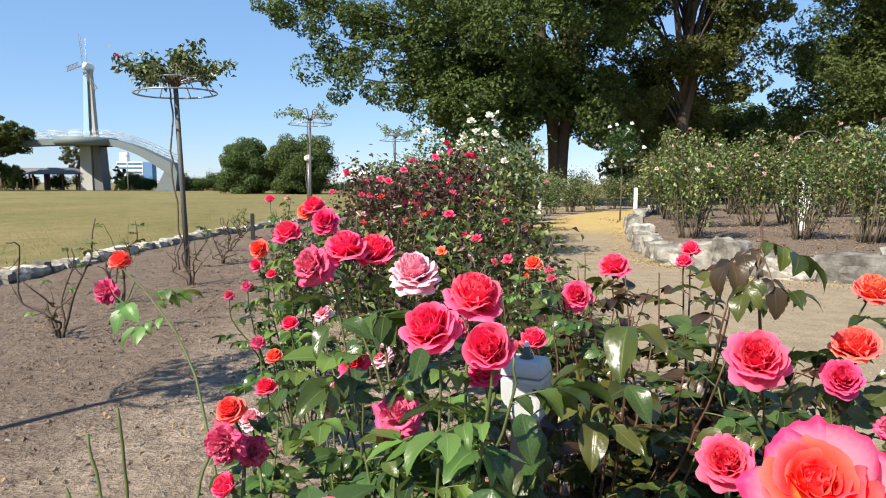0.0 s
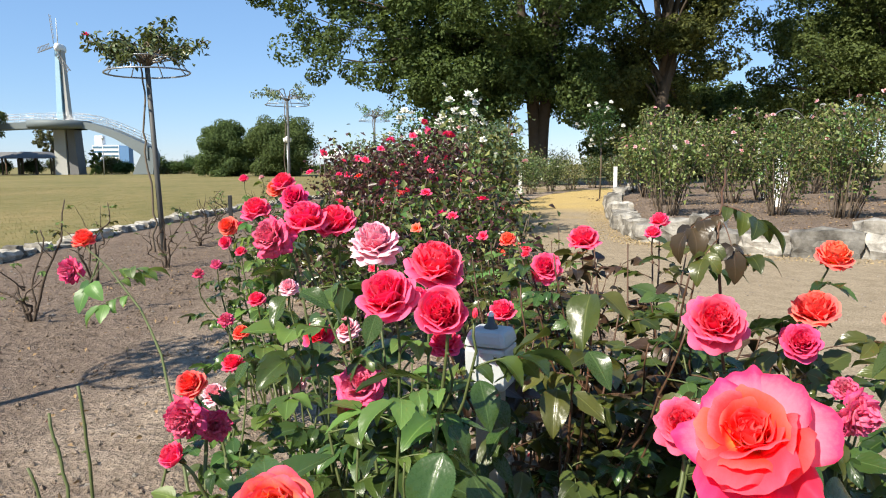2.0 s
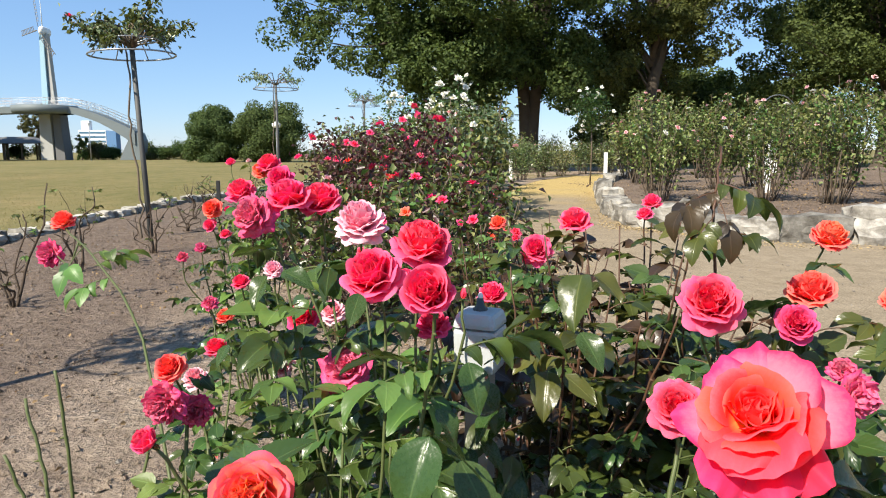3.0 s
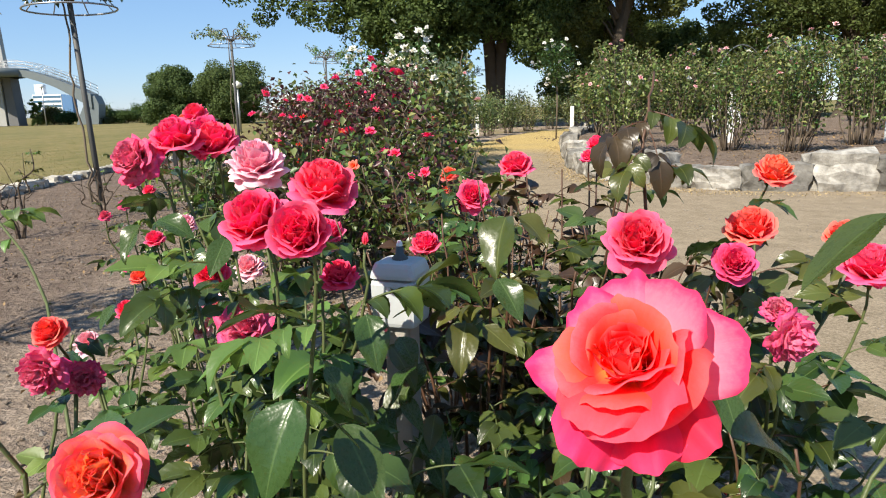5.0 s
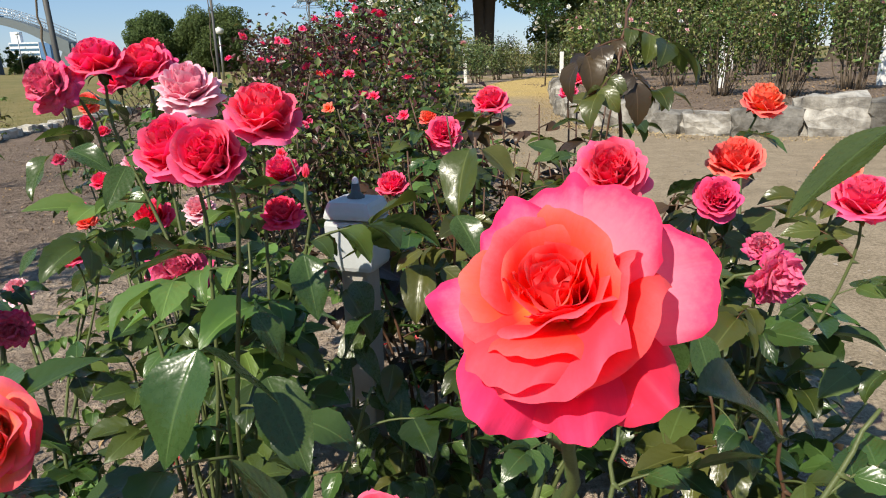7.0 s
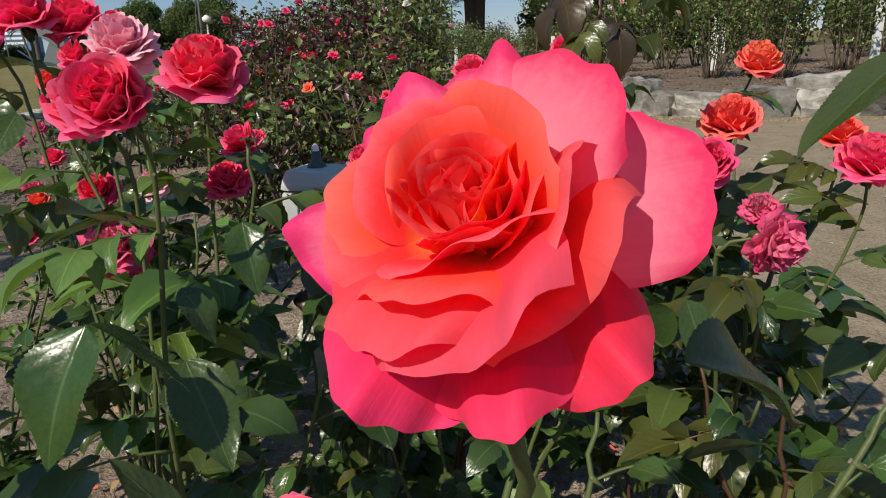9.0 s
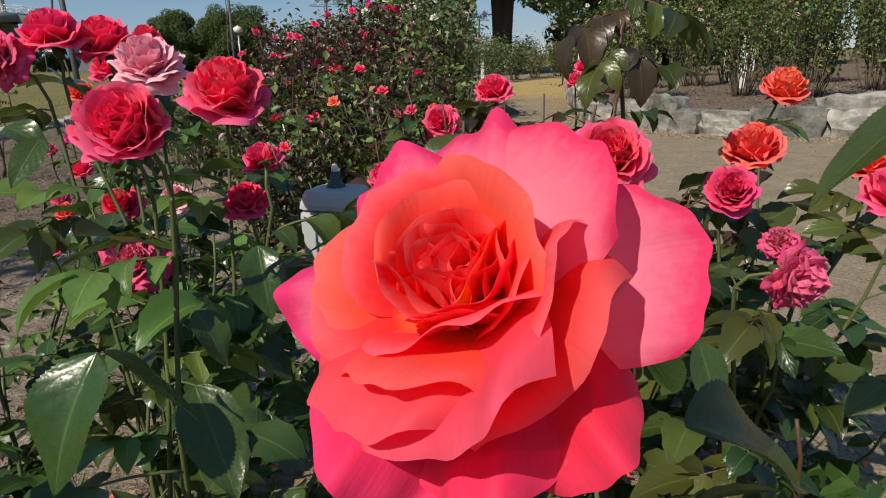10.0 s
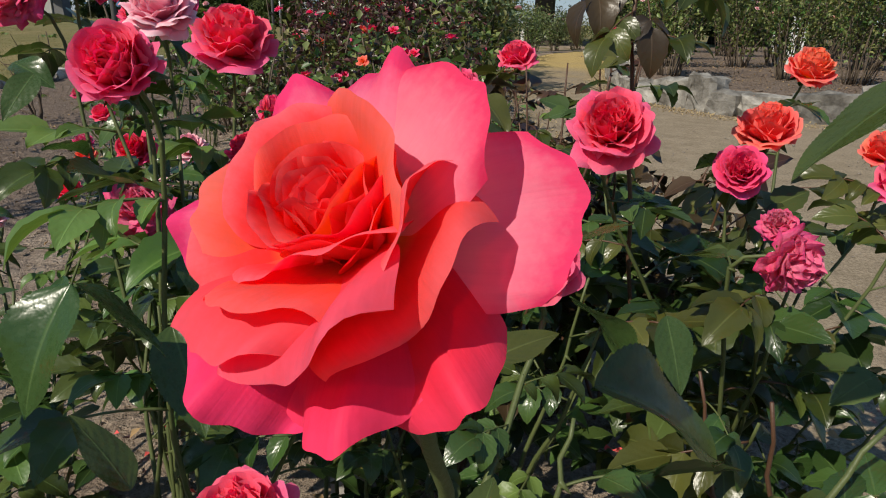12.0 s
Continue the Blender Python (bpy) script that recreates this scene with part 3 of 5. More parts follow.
def rose_bush(label, base, blooms, kinds, shoots=6, height=0.75, spread=0.28, gap=0.06, size=1.0, canemat=CANE_GREEN, start=0.45):
    """A rose bush at base. Blooms: x, y, z, diameter, style, facing axis."""
    top = thing("rose_bush", label, "rose bush", Matrix.Translation((base[0], base[1], 0)), "roses in the bed")
    o = np.array([base[0], base[1], 0.0])
    for k, (x, y, z, dia, style, ax) in enumerate(blooms):
        axis = Vector(ax).normalized()
        head = np.array([x, y, z]) - o
        neck = head - np.array(axis) * dia * 0.2
        foot = np.array([0.05 * math.cos(k * 2.4), 0.05 * math.sin(k * 2.4), -0.03])
        mid = foot * 0.45 + neck * 0.55 + np.array([random.uniform(-0.03, 0.03), random.uniform(-0.03, 0.03), 0.03])
        low = foot * 0.8 + neck * 0.2 + np.array([0, 0, 0.06])
        near = neck - np.array(axis) * 0.05 - np.array([0, 0, 0.05])
        line = cane(top, [foot, low, mid, near, neck], 0.0042, 0.0022, canemat)
        dress(top, line, kinds, start, gap * 0.85, size, None, 0.95)
        if style == "bud":
            bud(top, head, dia, RED, axis)
        else:
            bloom(top, head - np.array(axis) * dia * 0.16, dia, style, axis, random.uniform(0, 6))
    for k in range(shoots):
        a = k * 2.4 + random.uniform(-0.4, 0.4)
        r = spread * random.uniform(0.4, 1.0)
        h = height * random.uniform(0.55, 1.0)
        foot = np.array([0.06 * math.cos(a), 0.06 * math.sin(a), -0.03])
        tip = np.array([r * math.cos(a), r * math.sin(a), h])
        line = cane(top, [foot, foot * 0.6 + tip * 0.3 + (0, 0, h * 0.15), foot * 0.2 + tip * 0.7, tip], 0.005, 0.002, canemat)
        dress(top, line, kinds, start, gap, size)
    return top


# ---- ways that blooms face ----
UP = (-0.12, -0.26, 0.94)
FACE = (-0.25, -0.8, 0.5)

# ---- ground ----
def sheet(name, outline, z, mat, label, bumps=0.0, step=0.0, lift=0.0, skirt=0.0):
    """A ground sheet filling an outline, cut into cells where it has bumps."""
    bm = bmesh.new()
    bm.faces.new([bm.verts.new((x, y, z)) for x, y in outline])
    if step:
        xs, ys = [p[0] for p in outline], [p[1] for p in outline]
        for lo, hi, axis in ((min(xs), max(xs), 0), (min(ys), max(ys), 1)):
            c = lo + step
            while c < hi:
                no = (1, 0, 0) if axis == 0 else (0, 1, 0)
                co = (c, 0, 0) if axis == 0 else (0, c, 0)
                bmesh.ops.bisect_plane(bm, geom=bm.verts[:] + bm.edges[:] + bm.faces[:], plane_co=co, plane_no=no)
                c += step
        for v in bm.verts:
            p = v.co
            v.co.z += bumps * (noise.noise(p * 1.3) + 0.5 * noise.noise(p * 4.1) + 0.3 * noise.noise(p * 11.0)) + lift
    if skirt:
        edge = [e for e in bm.edges if len(e.link_faces) == 1]
        made = bmesh.ops.extrude_edge_only(bm, edges=edge)["geom"]
        for v in made:
            if isinstance(v, bmesh.types.BMVert):
                v.co.z -= skirt
    bm.normal_update()
    for f in bm.faces:
        if f.normal.z < 0:
            f.normal_flip()
    return tagged(new(name, bm_mesh(name, bm, mat, True)), label, "ground", "", "structure")


def ground_sheet():
    """The lawn, flat near the garden and falling away past its far rim."""
    rings = [0.0, 6, 12, 20, 30, 45, 60, 80, 100, 120, 160, 250, 500, 1200, 4000]
    n = 48
    v = [(0, 0, -0.03)]
    for r in rings[1:]:
        for k in range(n):
            a = 6.2832 * k / n
            x, y = r * math.cos(a), r * math.sin(a)
            v.append((x, y, -0.03 + (0.05 * noise.noise(Vector((x, y, 0)) * 0.05) if 12 < r < 200 else 0)))
    f = [[0, 1 + k, 1 + (k + 1) % n] for k in range(n)]
    for j in range(len(rings) - 2):
        for k in range(n):
            a, b = 1 + j * n + k, 1 + j * n + (k + 1) % n
            f.append([a, a + n, b + n, b])
    return tagged(new("ground", mesh("ground", v, f, LAWN)), "dry yellow-green mown lawn reaching far back", "lawn", "", "structure")


ground_sheet()
BED = [(-4.75, -4), (1.25, -4), (1.25, 4), (1.3, 9), (1.6, 13.5), (2.5, 18.7), (4.5, 24.5), (6.6, 28.2), (10.5, 32.3), (16, 36), (16, 45), (2, 45), (-2.2, 30), (-3.9, 20), (-4.8, 14), (-5.0, 9)]
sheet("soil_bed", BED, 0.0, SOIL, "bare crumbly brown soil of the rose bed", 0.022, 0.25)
PATHO = [(1.25, -4), (14, -4), (14, 6.2), (4.6, 7.6), (3.4, 9.0), (3.1, 10.2), (3.7, 13.5), (4.8, 17.6), (7.5, 24), (12, 30), (16, 34), (16, 36), (10.5, 32.3), (6.6, 28.2), (4.5, 24.5), (2.5, 18.7), (1.6, 13.5), (1.3, 9), (1.25, 4)]
sheet("path", PATHO, -0.004, PATHM, "sandy gravel garden path, ochre further on", 0.003, 0.25)
RAISED = [(4.75, 7.85), (14.2, 6.4), (22, 8), (24, 30), (16, 33.6), (12, 29.6), (7.7, 23.6), (5.1, 17.3), (4.0, 13.3), (3.45, 10.3), (3.7, 9.2)]
sheet("raised_soil", RAISED, 0.24, DUG, "bare brown soil of the raised rose bed", 0.02, 0.5, 0.0, 0.3)


def rock(seed, size, flat=0.0):
    """An angular boulder block of about that size, standing on z=0."""
    g = np.random.default_rng(seed)
    bm = bmesh.new()
    bmesh.ops.create_cube(bm, size=1)
    bmesh.ops.subdivide_edges(bm, edges=bm.edges[:], cuts=3, use_grid_fill=True)
    for v in bm.verts:
        p = v.co.copy()
        q = p * 2
        ball = q.normalized() * 0.62
        p = p.lerp(ball, 0.32)
        p += Vector([noise.noise(p * 2.2 + Vector((seed * 3.1 + k * 17, seed, k))) for k in range(3)]) * 0.16
        p += Vector([noise.noise(p * 6 + Vector((seed * 1.7 + k * 9, seed, k))) for k in range(3)]) * 0.05
        v.co = Vector((p.x * size[0], p.y * size[1], (p.z + 0.5) * size[2]))
    return bm


def stone_row(name, label, pts, mat, length, depth, height, seed, group, askew=0.25):
    """Stones laid end to end along a line."""
    top = thing(name, label, "stone wall" if height > 0.25 else "stone edging", None, group, "structure")
    meshes = [bm_mesh("stone", rock(seed + k, (length * 1.08, depth, height)), mat, False) for k in range(7)]
    line = smooth_line([(*p, 0) for p in pts], 200)
    d = np.concatenate([[0], np.cumsum(np.linalg.norm(np.diff(line, axis=0), axis=1))])
    s, k = 0.0, 0
    while s < d[-1]:
        w = random.uniform(0.55, 1.4)
        c = s + w * length / 2
        p = [np.interp(c, d, line[:, q]) for q in range(2)]
        q2 = [np.interp(c + 0.05, d, line[:, q]) for q in range(2)]
        a = math.atan2(q2[1] - p[1], q2[0] - p[0]) + random.uniform(-askew, askew)
        m = pose(p[0], p[1], -0.06 + random.uniform(-0.02, 0.02)) @ Matrix.Rotation(a, 4, "Z") @ Matrix.Diagonal((w, random.uniform(0.75, 1.25), random.uniform(0.7, 1.2), 1))
        part("stone", meshes[k % 7], top, m)
        s += w * length
        k += 1
    return top


stone_row("retaining_wall", "low wall of pale rough boulders holding the raised bed", [(14.2, 6.2), (9, 6.95), (4.7, 7.75), (3.55, 9.0), (3.25, 10.2), (3.85, 13.4), (4.95, 17.5), (7.6, 23.8)], STONE, 0.5, 0.36, 0.42, 11, "", 0.07)
stone_row("lawn_edging", "row of small whitish stones along the lawn", [(-4.85, -3), (-4.8, 3), (-4.95, 9), (-4.9, 14), (-4.0, 20), (-2.3, 30)], EDGE, 0.26, 0.24, 0.17, 31, "", 0.5)


# ---- plants further off ----
def leaf_cloud(points, size, mat, seed, out=None, droop=0.3):
    """Many small folded leaves, one at each point, as one mesh."""
    g = np.random.default_rng(seed)
    n = len(points)
    ln = size * g.uniform(0.6, 1.3, n)
    d = g.normal(size=(n, 3)) * (1, 1, 0.6) - (0, 0, droop)
    d /= np.linalg.norm(d, axis=1)[:, None]
    s = np.cross(d, g.normal(size=(n, 3)) * 0.5 + (0, 0, 1))
    s /= np.linalg.norm(s, axis=1)[:, None] + 1e-9
    nn = np.cross(s, d)
    if out is not None:
        o = np.asarray(out) + g.normal(0, 0.45, (n, 3))
        o /= np.linalg.norm(o, axis=1)[:, None]
        s = np.cross(d, o)
        s /= np.linalg.norm(s, axis=1)[:, None] + 1e-9
        d = np.cross(o, s)
        nn = o
    p = np.asarray(points)
    w = (ln * 0.3)[:, None]
    L = ln[:, None]
    v = np.stack([p, p + d * L * 0.5 + s * w + nn * w * 0.5, p + d * L - nn * L * 0.15, p + d * L * 0.5 - s * w + nn * w * 0.5], 1).reshape(-1, 3)
    i = np.arange(n)[:, None] * 4
    f = np.concatenate([i + [0, 1, 2], i + [0, 2, 3]])
    me = bpy.data.meshes.new("foliage")
    me.vertices.add(len(v))
    me.vertices.foreach_set("co", v.astype(np.float32).ravel())
    me.loops.add(len(f) * 3)
    me.loops.foreach_set("vertex_index", f.astype(np.int32).ravel())
    me.polygons.add(len(f))
    me.polygons.foreach_set("loop_start", np.arange(0, len(f) * 3, 3, dtype=np.int32))
    me.materials.append(mat)
    me.update(calc_edges=True)
    me.attributes.new("pu", "FLOAT", "POINT").data.foreach_set("value", np.full(len(v), 0.4, np.float32))
    return me


def far_bush(label, h, spread, leafmats, leaves, canes, seed, blooms=(), leaf=0.045, bare=0.25, group="bushes further off", bloomsize=0.08, fuzz=0.075):
    """A bush seen from afar: canes, foliage and blooms as parts."""
    g = np.random.default_rng(seed)
    top = thing("rose_bush", label, "rose bush", None, group)
    pts, tips = [], []
    for k in range(canes):
        a, r = k * 2.4 + g.uniform(-0.5, 0.5), spread * math.sqrt(g.uniform(0.05, 1))
        hh = h * g.uniform(0.6, 1.06) * (1 - 0.18 * (r / spread) ** 2)
        foot = np.array([0.09 * math.cos(a), 0.09 * math.sin(a), -0.03]) * (1 + g.uniform(0, 1))
        tip = np.array([r * math.cos(a), r * math.sin(a), hh])
        line = smooth_line([foot, foot * 0.4 + tip * 0.35 + g.normal(0, 0.05, 3), tip * 0.72 + g.normal(0, 0.06, 3), tip], 9)
        v, f = tube(line, 0.011, 0.004, 5)
        part("cane", Build().add(v, f).mesh("cane", [CANE_OLD if k % 3 else STUMP]), top)
        t = bare + (1 - bare) * g.uniform(0, 1, leaves // canes) ** 0.75
        q = np.stack([np.interp(t, np.linspace(0, 1, 9), line[:, z]) for z in range(3)], 1)
        pts.append(q + g.normal(0, fuzz + 0.05 * spread, q.shape) * (1, 1, 0.8))
        tips.append(tip)
    pts = np.concatenate(pts)
    mid = np.array_split(g.permutation(len(pts)), len(leafmats))
    for k, mt in enumerate(leafmats):
        part("foliage", leaf_cloud(pts[mid[k]], leaf, mt, seed * 5 + k), top)["kind"] = "stuff"
    for style, n in blooms:
        for k in range(n):
            tip = tips[int(g.integers(len(tips)))] if g.uniform() < 0.5 else max((pts[int(g.integers(len(pts)))] for _ in range(6)), key=lambda q: q[2] * 0.7 - q[1]) + (0, -0.06, 0.04)
            ob = part("bloom", FAR[style], top, Matrix.Translation(tip) @ to_axis((g.normal() * 0.5, g.normal() * 0.5 - 0.4, 0.8)) @ Matrix.Scale(bloomsize * 1.25 * g.uniform(0.6, 1.15), 4))
    return top


def umbrella_rose(at, pole_h, ring_r, crown_pts, seed, mats, leaves, label, lean=0.0, blooms=0):
    """A weeping standard rose: pole, trained stem, wire ring frame, crown."""
    g = np.random.default_rng(seed)
    top = thing("umbrella_rose", label, "standard rose", pose(at[0], at[1], 0, 0, lean, 0), "standard roses along the lawn")
    v, f = tube([(0, 0, -0.2), (0, 0, pole_h * 0.5), (0, 0, pole_h)], 0.034, 0.03, 10)
    part("pole", Build().add(v, f).mesh("pole", [POLE]), top)
    st = smooth_line([(-0.1, -0.05, -0.05), (-0.06, -0.06, 0.6), (-0.1, -0.04, 1.2), (-0.05, -0.05, 1.8), (-0.06, 0, pole_h)], 20)
    v, f = tube(st + g.normal(0, 0.012, st.shape), 0.014, 0.011, 6)
    part("stem", Build().add(v, f).mesh("stem", [CANE_OLD]), top)
    for z, r, rad in ((pole_h - 0.12, ring_r, 0.011), (pole_h + 0.06, ring_r * 0.62, 0.009)):
        a = np.linspace(0, 2 * np.pi, 33)[:-1]
        ring = np.stack([r * np.cos(a), r * np.sin(a), np.full(32, z)], 1)
        v, f = tube(np.vstack([ring, ring[:1]]), rad, rad, 6, False)
        part("ring", Build().add(v, f).mesh("ring", [STEEL]), top)
    for k in range(8):
        a = k * 0.785
        c, s = math.cos(a), math.sin(a)
        ln = smooth_line([(0, 0, pole_h + 0.02), (ring_r * 0.62 * c, ring_r * 0.62 * s, pole_h + 0.06), (ring_r * c, ring_r * s, pole_h - 0.12)], 9)
        v, f = tube(ln, 0.007, 0.007, 5)
        part("spoke", Build().add(v, f).mesh("spoke", [STEEL]), top)
    pts, tips = [], []
    for k in range(crown_pts):
        a = k * 2.4 + g.uniform(-0.5, 0.5)
        r = ring_r * g.uniform(0.6, 1.8)
        h = pole_h + g.uniform(0.05, 0.46)
        tip = np.array([r * math.cos(a), r * math.sin(a), h])
        ln = smooth_line([(0, 0, pole_h - 0.05), (0.3 * tip[0] + g.normal() * 0.05, 0.3 * tip[1], pole_h + 0.2 * g.uniform(0.4, 1.3)), (0.7 * tip[0], 0.7 * tip[1] + g.normal() * 0.06, pole_h + (h - pole_h) * 0.6), tip], 12)
        ln[2:-1] += g.normal(0, 0.014, (9, 3))
        v, f = tube(ln, 0.013, 0.005, 5)
        part("branch", Build().add(v, f).mesh("branch", [CANE_OLD]), top)
        tips.append(tip)
        t = 0.55 + 0.45 * g.uniform(0, 1, leaves // crown_pts)
        q = np.stack([np.interp(t, np.linspace(0, 1, 12), ln[:, z]) for z in range(3)], 1)
        pts.append(q + g.normal(0, 0.05, q.shape))
    pts = np.concatenate(pts)
    mid = np.array_split(g.permutation(len(pts)), len(mats))
    for k, mt in enumerate(mats):
        part("foliage", leaf_cloud(pts[mid[k]], 0.075, mt, seed + k, None, 0.7), top)["kind"] = "stuff"
    for k in range(blooms):
        p = min(tips, key=lambda q: q[0] - q[2] * 0.8)
        part("bloom", FAR["red"], top, Matrix.Translation(p) @ Matrix.Scale(0.12, 4))
    return top


def tree(label, at, h, trunk_r, limbs, clumps, leaves, leaf, mat, seed, crown, low, name="tree", group="", stems=1, sq=1.0, fork=0.28, extra=(), taper=0.6, clump=(0.045, 0.09), shift=0.0, bow=0.0):
    """A broadleaf tree: trunk, limbs, twigs, and a crown of leaf clumps with gaps."""
    g = np.random.default_rng(seed)
    top = thing(name, label, "tree", Matrix.Translation((*at, 0)), group)
    b = Build()
    for s in range(stems):
        off = np.array([trunk_r * 0.5 * (s - (stems - 1) / 2), 0, 0])
        base = smooth_line([off + (0, 0, -0.3), off * 1.0 + (0, 0, h * 0.06), off * 3.2 + (0, 0, h * 0.2), off * 9 + (g.normal() * 0.3 + bow, g.normal() * 0.3, h * 0.5), off * 13 + (g.normal() * 0.5 + bow * 2, 0, h * 0.85)], 16)
        rad = trunk_r * np.interp(np.linspace(0, 1, 16), [0, 0.1, 0.25, 0.6, 1], [1.9, 1.15, 0.85, 0.55, 0.15])
        v, f = tube(base, rad, 0, 12)
        b.add(v, f)
    part("trunk", b.mesh("trunk", [BARK]), top)
    cl = []
    for k in range(limbs + len(extra)):
        a = k * 2.4 + g.uniform(-0.3, 0.3)
        z = h * g.uniform(low + 0.05, 0.93)
        zr = (z / h - low) / (1 - low)
        r = crown * math.sqrt(max(0.08, 1 - (2 * zr - 0.75) ** 2 * 0.62)) * min(1, taper + zr * 1.9) * g.uniform(0.4, 1.0)
        tip = np.array([r * math.cos(a) + shift, r * math.sin(a) * sq, z])
        if k >= limbs:
            tip = np.array(extra[k - limbs], float)
            zr = 0.1
        start = np.array([0, 0, h * g.uniform(fork * 0.6, fork) if zr < 0.25 else h * g.uniform(fork, max(fork, min(0.8, z / h * 0.8)))])
        ln = smooth_line([start, start * 0.65 + tip * 0.35 + (0, 0, h * 0.05), start * 0.25 + tip * 0.75 + g.normal(0, 0.3, 3), tip], 10)
        v, f = tube(ln, trunk_r * (0.36 if k % 5 == 0 else 0.14), trunk_r * 0.03, 6)
        part("limb", Build().add(v, f).mesh("limb", [BARK]), top)
        for c in range(clumps):
            t = 1.0 if c == 0 else g.uniform(0.35, 1.0)
            p = np.array([np.interp(t, np.linspace(0, 1, 10), ln[:, q]) for q in range(3)])
            cl.append((p + g.normal(0, crown * 0.055, 3) * (1, 1, 1.3), crown * g.uniform(*clump)))
    per = leaves // len(cl)
    pts, outs = [], []
    for p, r in cl:
        q = g.normal(size=(per, 3))
        q /= np.linalg.norm(q, axis=1)[:, None]
        outs.append(q + (0, 0, 0.25))
        q = q * (g.uniform(0.5, 1.0, per) ** 0.4)[:, None] * r
        pts.append(p + q * (1.1, 1.1, 0.85))
    part("crown", leaf_cloud(np.concatenate(pts), leaf, mat, seed + 3, np.concatenate(outs)), top)["kind"] = "stuff"
    return top

# ---- the large coral-pink rose ----
def large_rose(at, axis, size):
    top = thing("rose_bush", "rose bush with one large open coral-pink bloom and glossy dark leaves", "rose bush", Matrix.Translation((0.36, 0.72, 0)), "roses in the bed")
    o = np.array([0.36, 0.72, 0.0])
    head = np.array(at) - o
    ax = np.array(Vector(axis).normalized())
    core = Build()
    g = np.random.default_rng(21)
    for i in range(17):
        t = i / 16
        v, f, u, w = petal(lerp(0.26, 0.3, t) * g.uniform(0.94, 1.06), lerp(0.08, 0.23, t) * g.uniform(0.85, 1.15), lerp(8, 34, t), lerp(-46, 2, t) + g.uniform(-6, 6), lerp(0.006, 0.045, t), lerp(0.06, 0.2, t), 0.024, lerp(10, 34, t), 0.0, g.uniform(0, 9), 0, 17, 17, 1.0, 0.0, 0.3, 0.3)
        core.add(v, f, Matrix.Rotation(i * 2.39996 + g.uniform(-0.2, 0.2), 4, "Z"), 0, u, w, 0.35 * (1 - t))
    calyx(core, 1)
    m = Matrix.Translation(head - ax * size * 0.12) @ to_axis(axis) @ Matrix.Scale(size, 4)
    flower = part("bloom", core.mesh("bloom", [HEROCORE, GREEN]), top, m, "large open coral bloom with pink outer petals")
    # azimuth, length, half width, opening at base and tip, bend radius, rim roll, sideways lean, tone, ruffle, skin, height of its base
    petals = [
        (15.6, 0.61, 0.27, 85.8, 81.4, 0.8, 9.6, 12.6, 0.6, 0.014, HEROPINK, -0.03),
        (52.5, 0.51, 0.29, 58.5, 59, 0.5, 37.4, -3.5, 0.6, 0.014, HEROPINK, 0.0),
        (96.6, 0.5, 0.25, 58.7, 92, 0.53, 34.3, -8.9, 0.9, 0.026, HEROPINK, -0.015),
        (128, 0.42, 0.2, 53.6, 64.1, 0.45, 37.8, -8.1, 0.75, 0.018, HEROPINK, 0.0),
        (192.7, 0.5, 0.21, 76.3, 77.7, 0.43, 43.5, 4.1, 0.8, 0.02, HEROPINK, -0.02),
        (250, 0.57, 0.25, 86.5, 96.9, 0.68, 5.5, -17.2, 1.0, 0.03, HEROSHADE, -0.02),
        (286, 0.54, 0.25, 90.1, 80.8, 0.6, 27.6, 12.1, 1.0, 0.034, HEROSHADE, -0.03),
        (317, 0.56, 0.23, 84.5, 102.8, 0.6, 23.2, 3.2, 1.0, 0.028, HEROSHADE, -0.025),
        (46, 0.39, 0.29, 29.3, 23.8, 0.5, 20, -5.5, 0.25, 0.012, HERO, 0.0),
        (113.2, 0.32, 0.29, 31, 25.2, 0.21, 24, -0.9, 0.1, 0.012, HERO, 0.0),
        (188, 0.39, 0.25, 58.6, 50.7, 0.47, 41.9, 0.2, 0.2, 0.012, HERO, 0.0),
        (249.8, 0.51, 0.26, 45.6, 78.8, 0.67, 38, 9.9, 0.2, 0.022, HEROROSE, -0.01),
        (264, 0.44, 0.23, 55.9, 24.8, 0.53, 43.5, 6.5, 0.12, 0.014, HERO, 0.0),
        (289.7, 0.33, 0.28, 38, 11.7, 0.45, 40.8, 6.2, 0.1, 0.014, HERO, 0.0),
        (333.4, 0.3, 0.22, 15.3, -2.3, 0.28, 25.7, -3.7, 0.1, 0.01, HERO, 0.0),
        (346.5, 0.42, 0.24, 59.9, -3.6, 0.54, 54.6, 0.9, 0.2, 0.014, HERO, 0.0),
        (327.5, 0.46, 0.32, 68.3, 36.6, 0.64, 62.3, 4.3, 0.6, 0.024, HEROROSE, -0.01),
        (290, 0.53, 0.31, 50.7, 55.3, 0.67, 46.8, 18.4, 0.3, 0.022, HEROROSE, -0.01),
        (248, 0.31, 0.24, 36, -4, 0.24, 26, 0, 0.1, 0.012, HERO, 0.0),
        (312, 0.31, 0.22, 34, -8, 0.22, 26, 0, 0.05, 0.012, HERO, 0.0),
        (8, 0.33, 0.22, 36, 14, 0.26, 26, 0, 0.15, 0.012, HERO, 0.0),
        (212, 0.42, 0.24, 56, 58, 0.4, 48, 0, 0.2, 0.014, HERO, 0.0),
        (150, 0.37, 0.26, 40, 38, 0.32, 40, 0, 0.15, 0.012, HERO, 0.0),
    ]
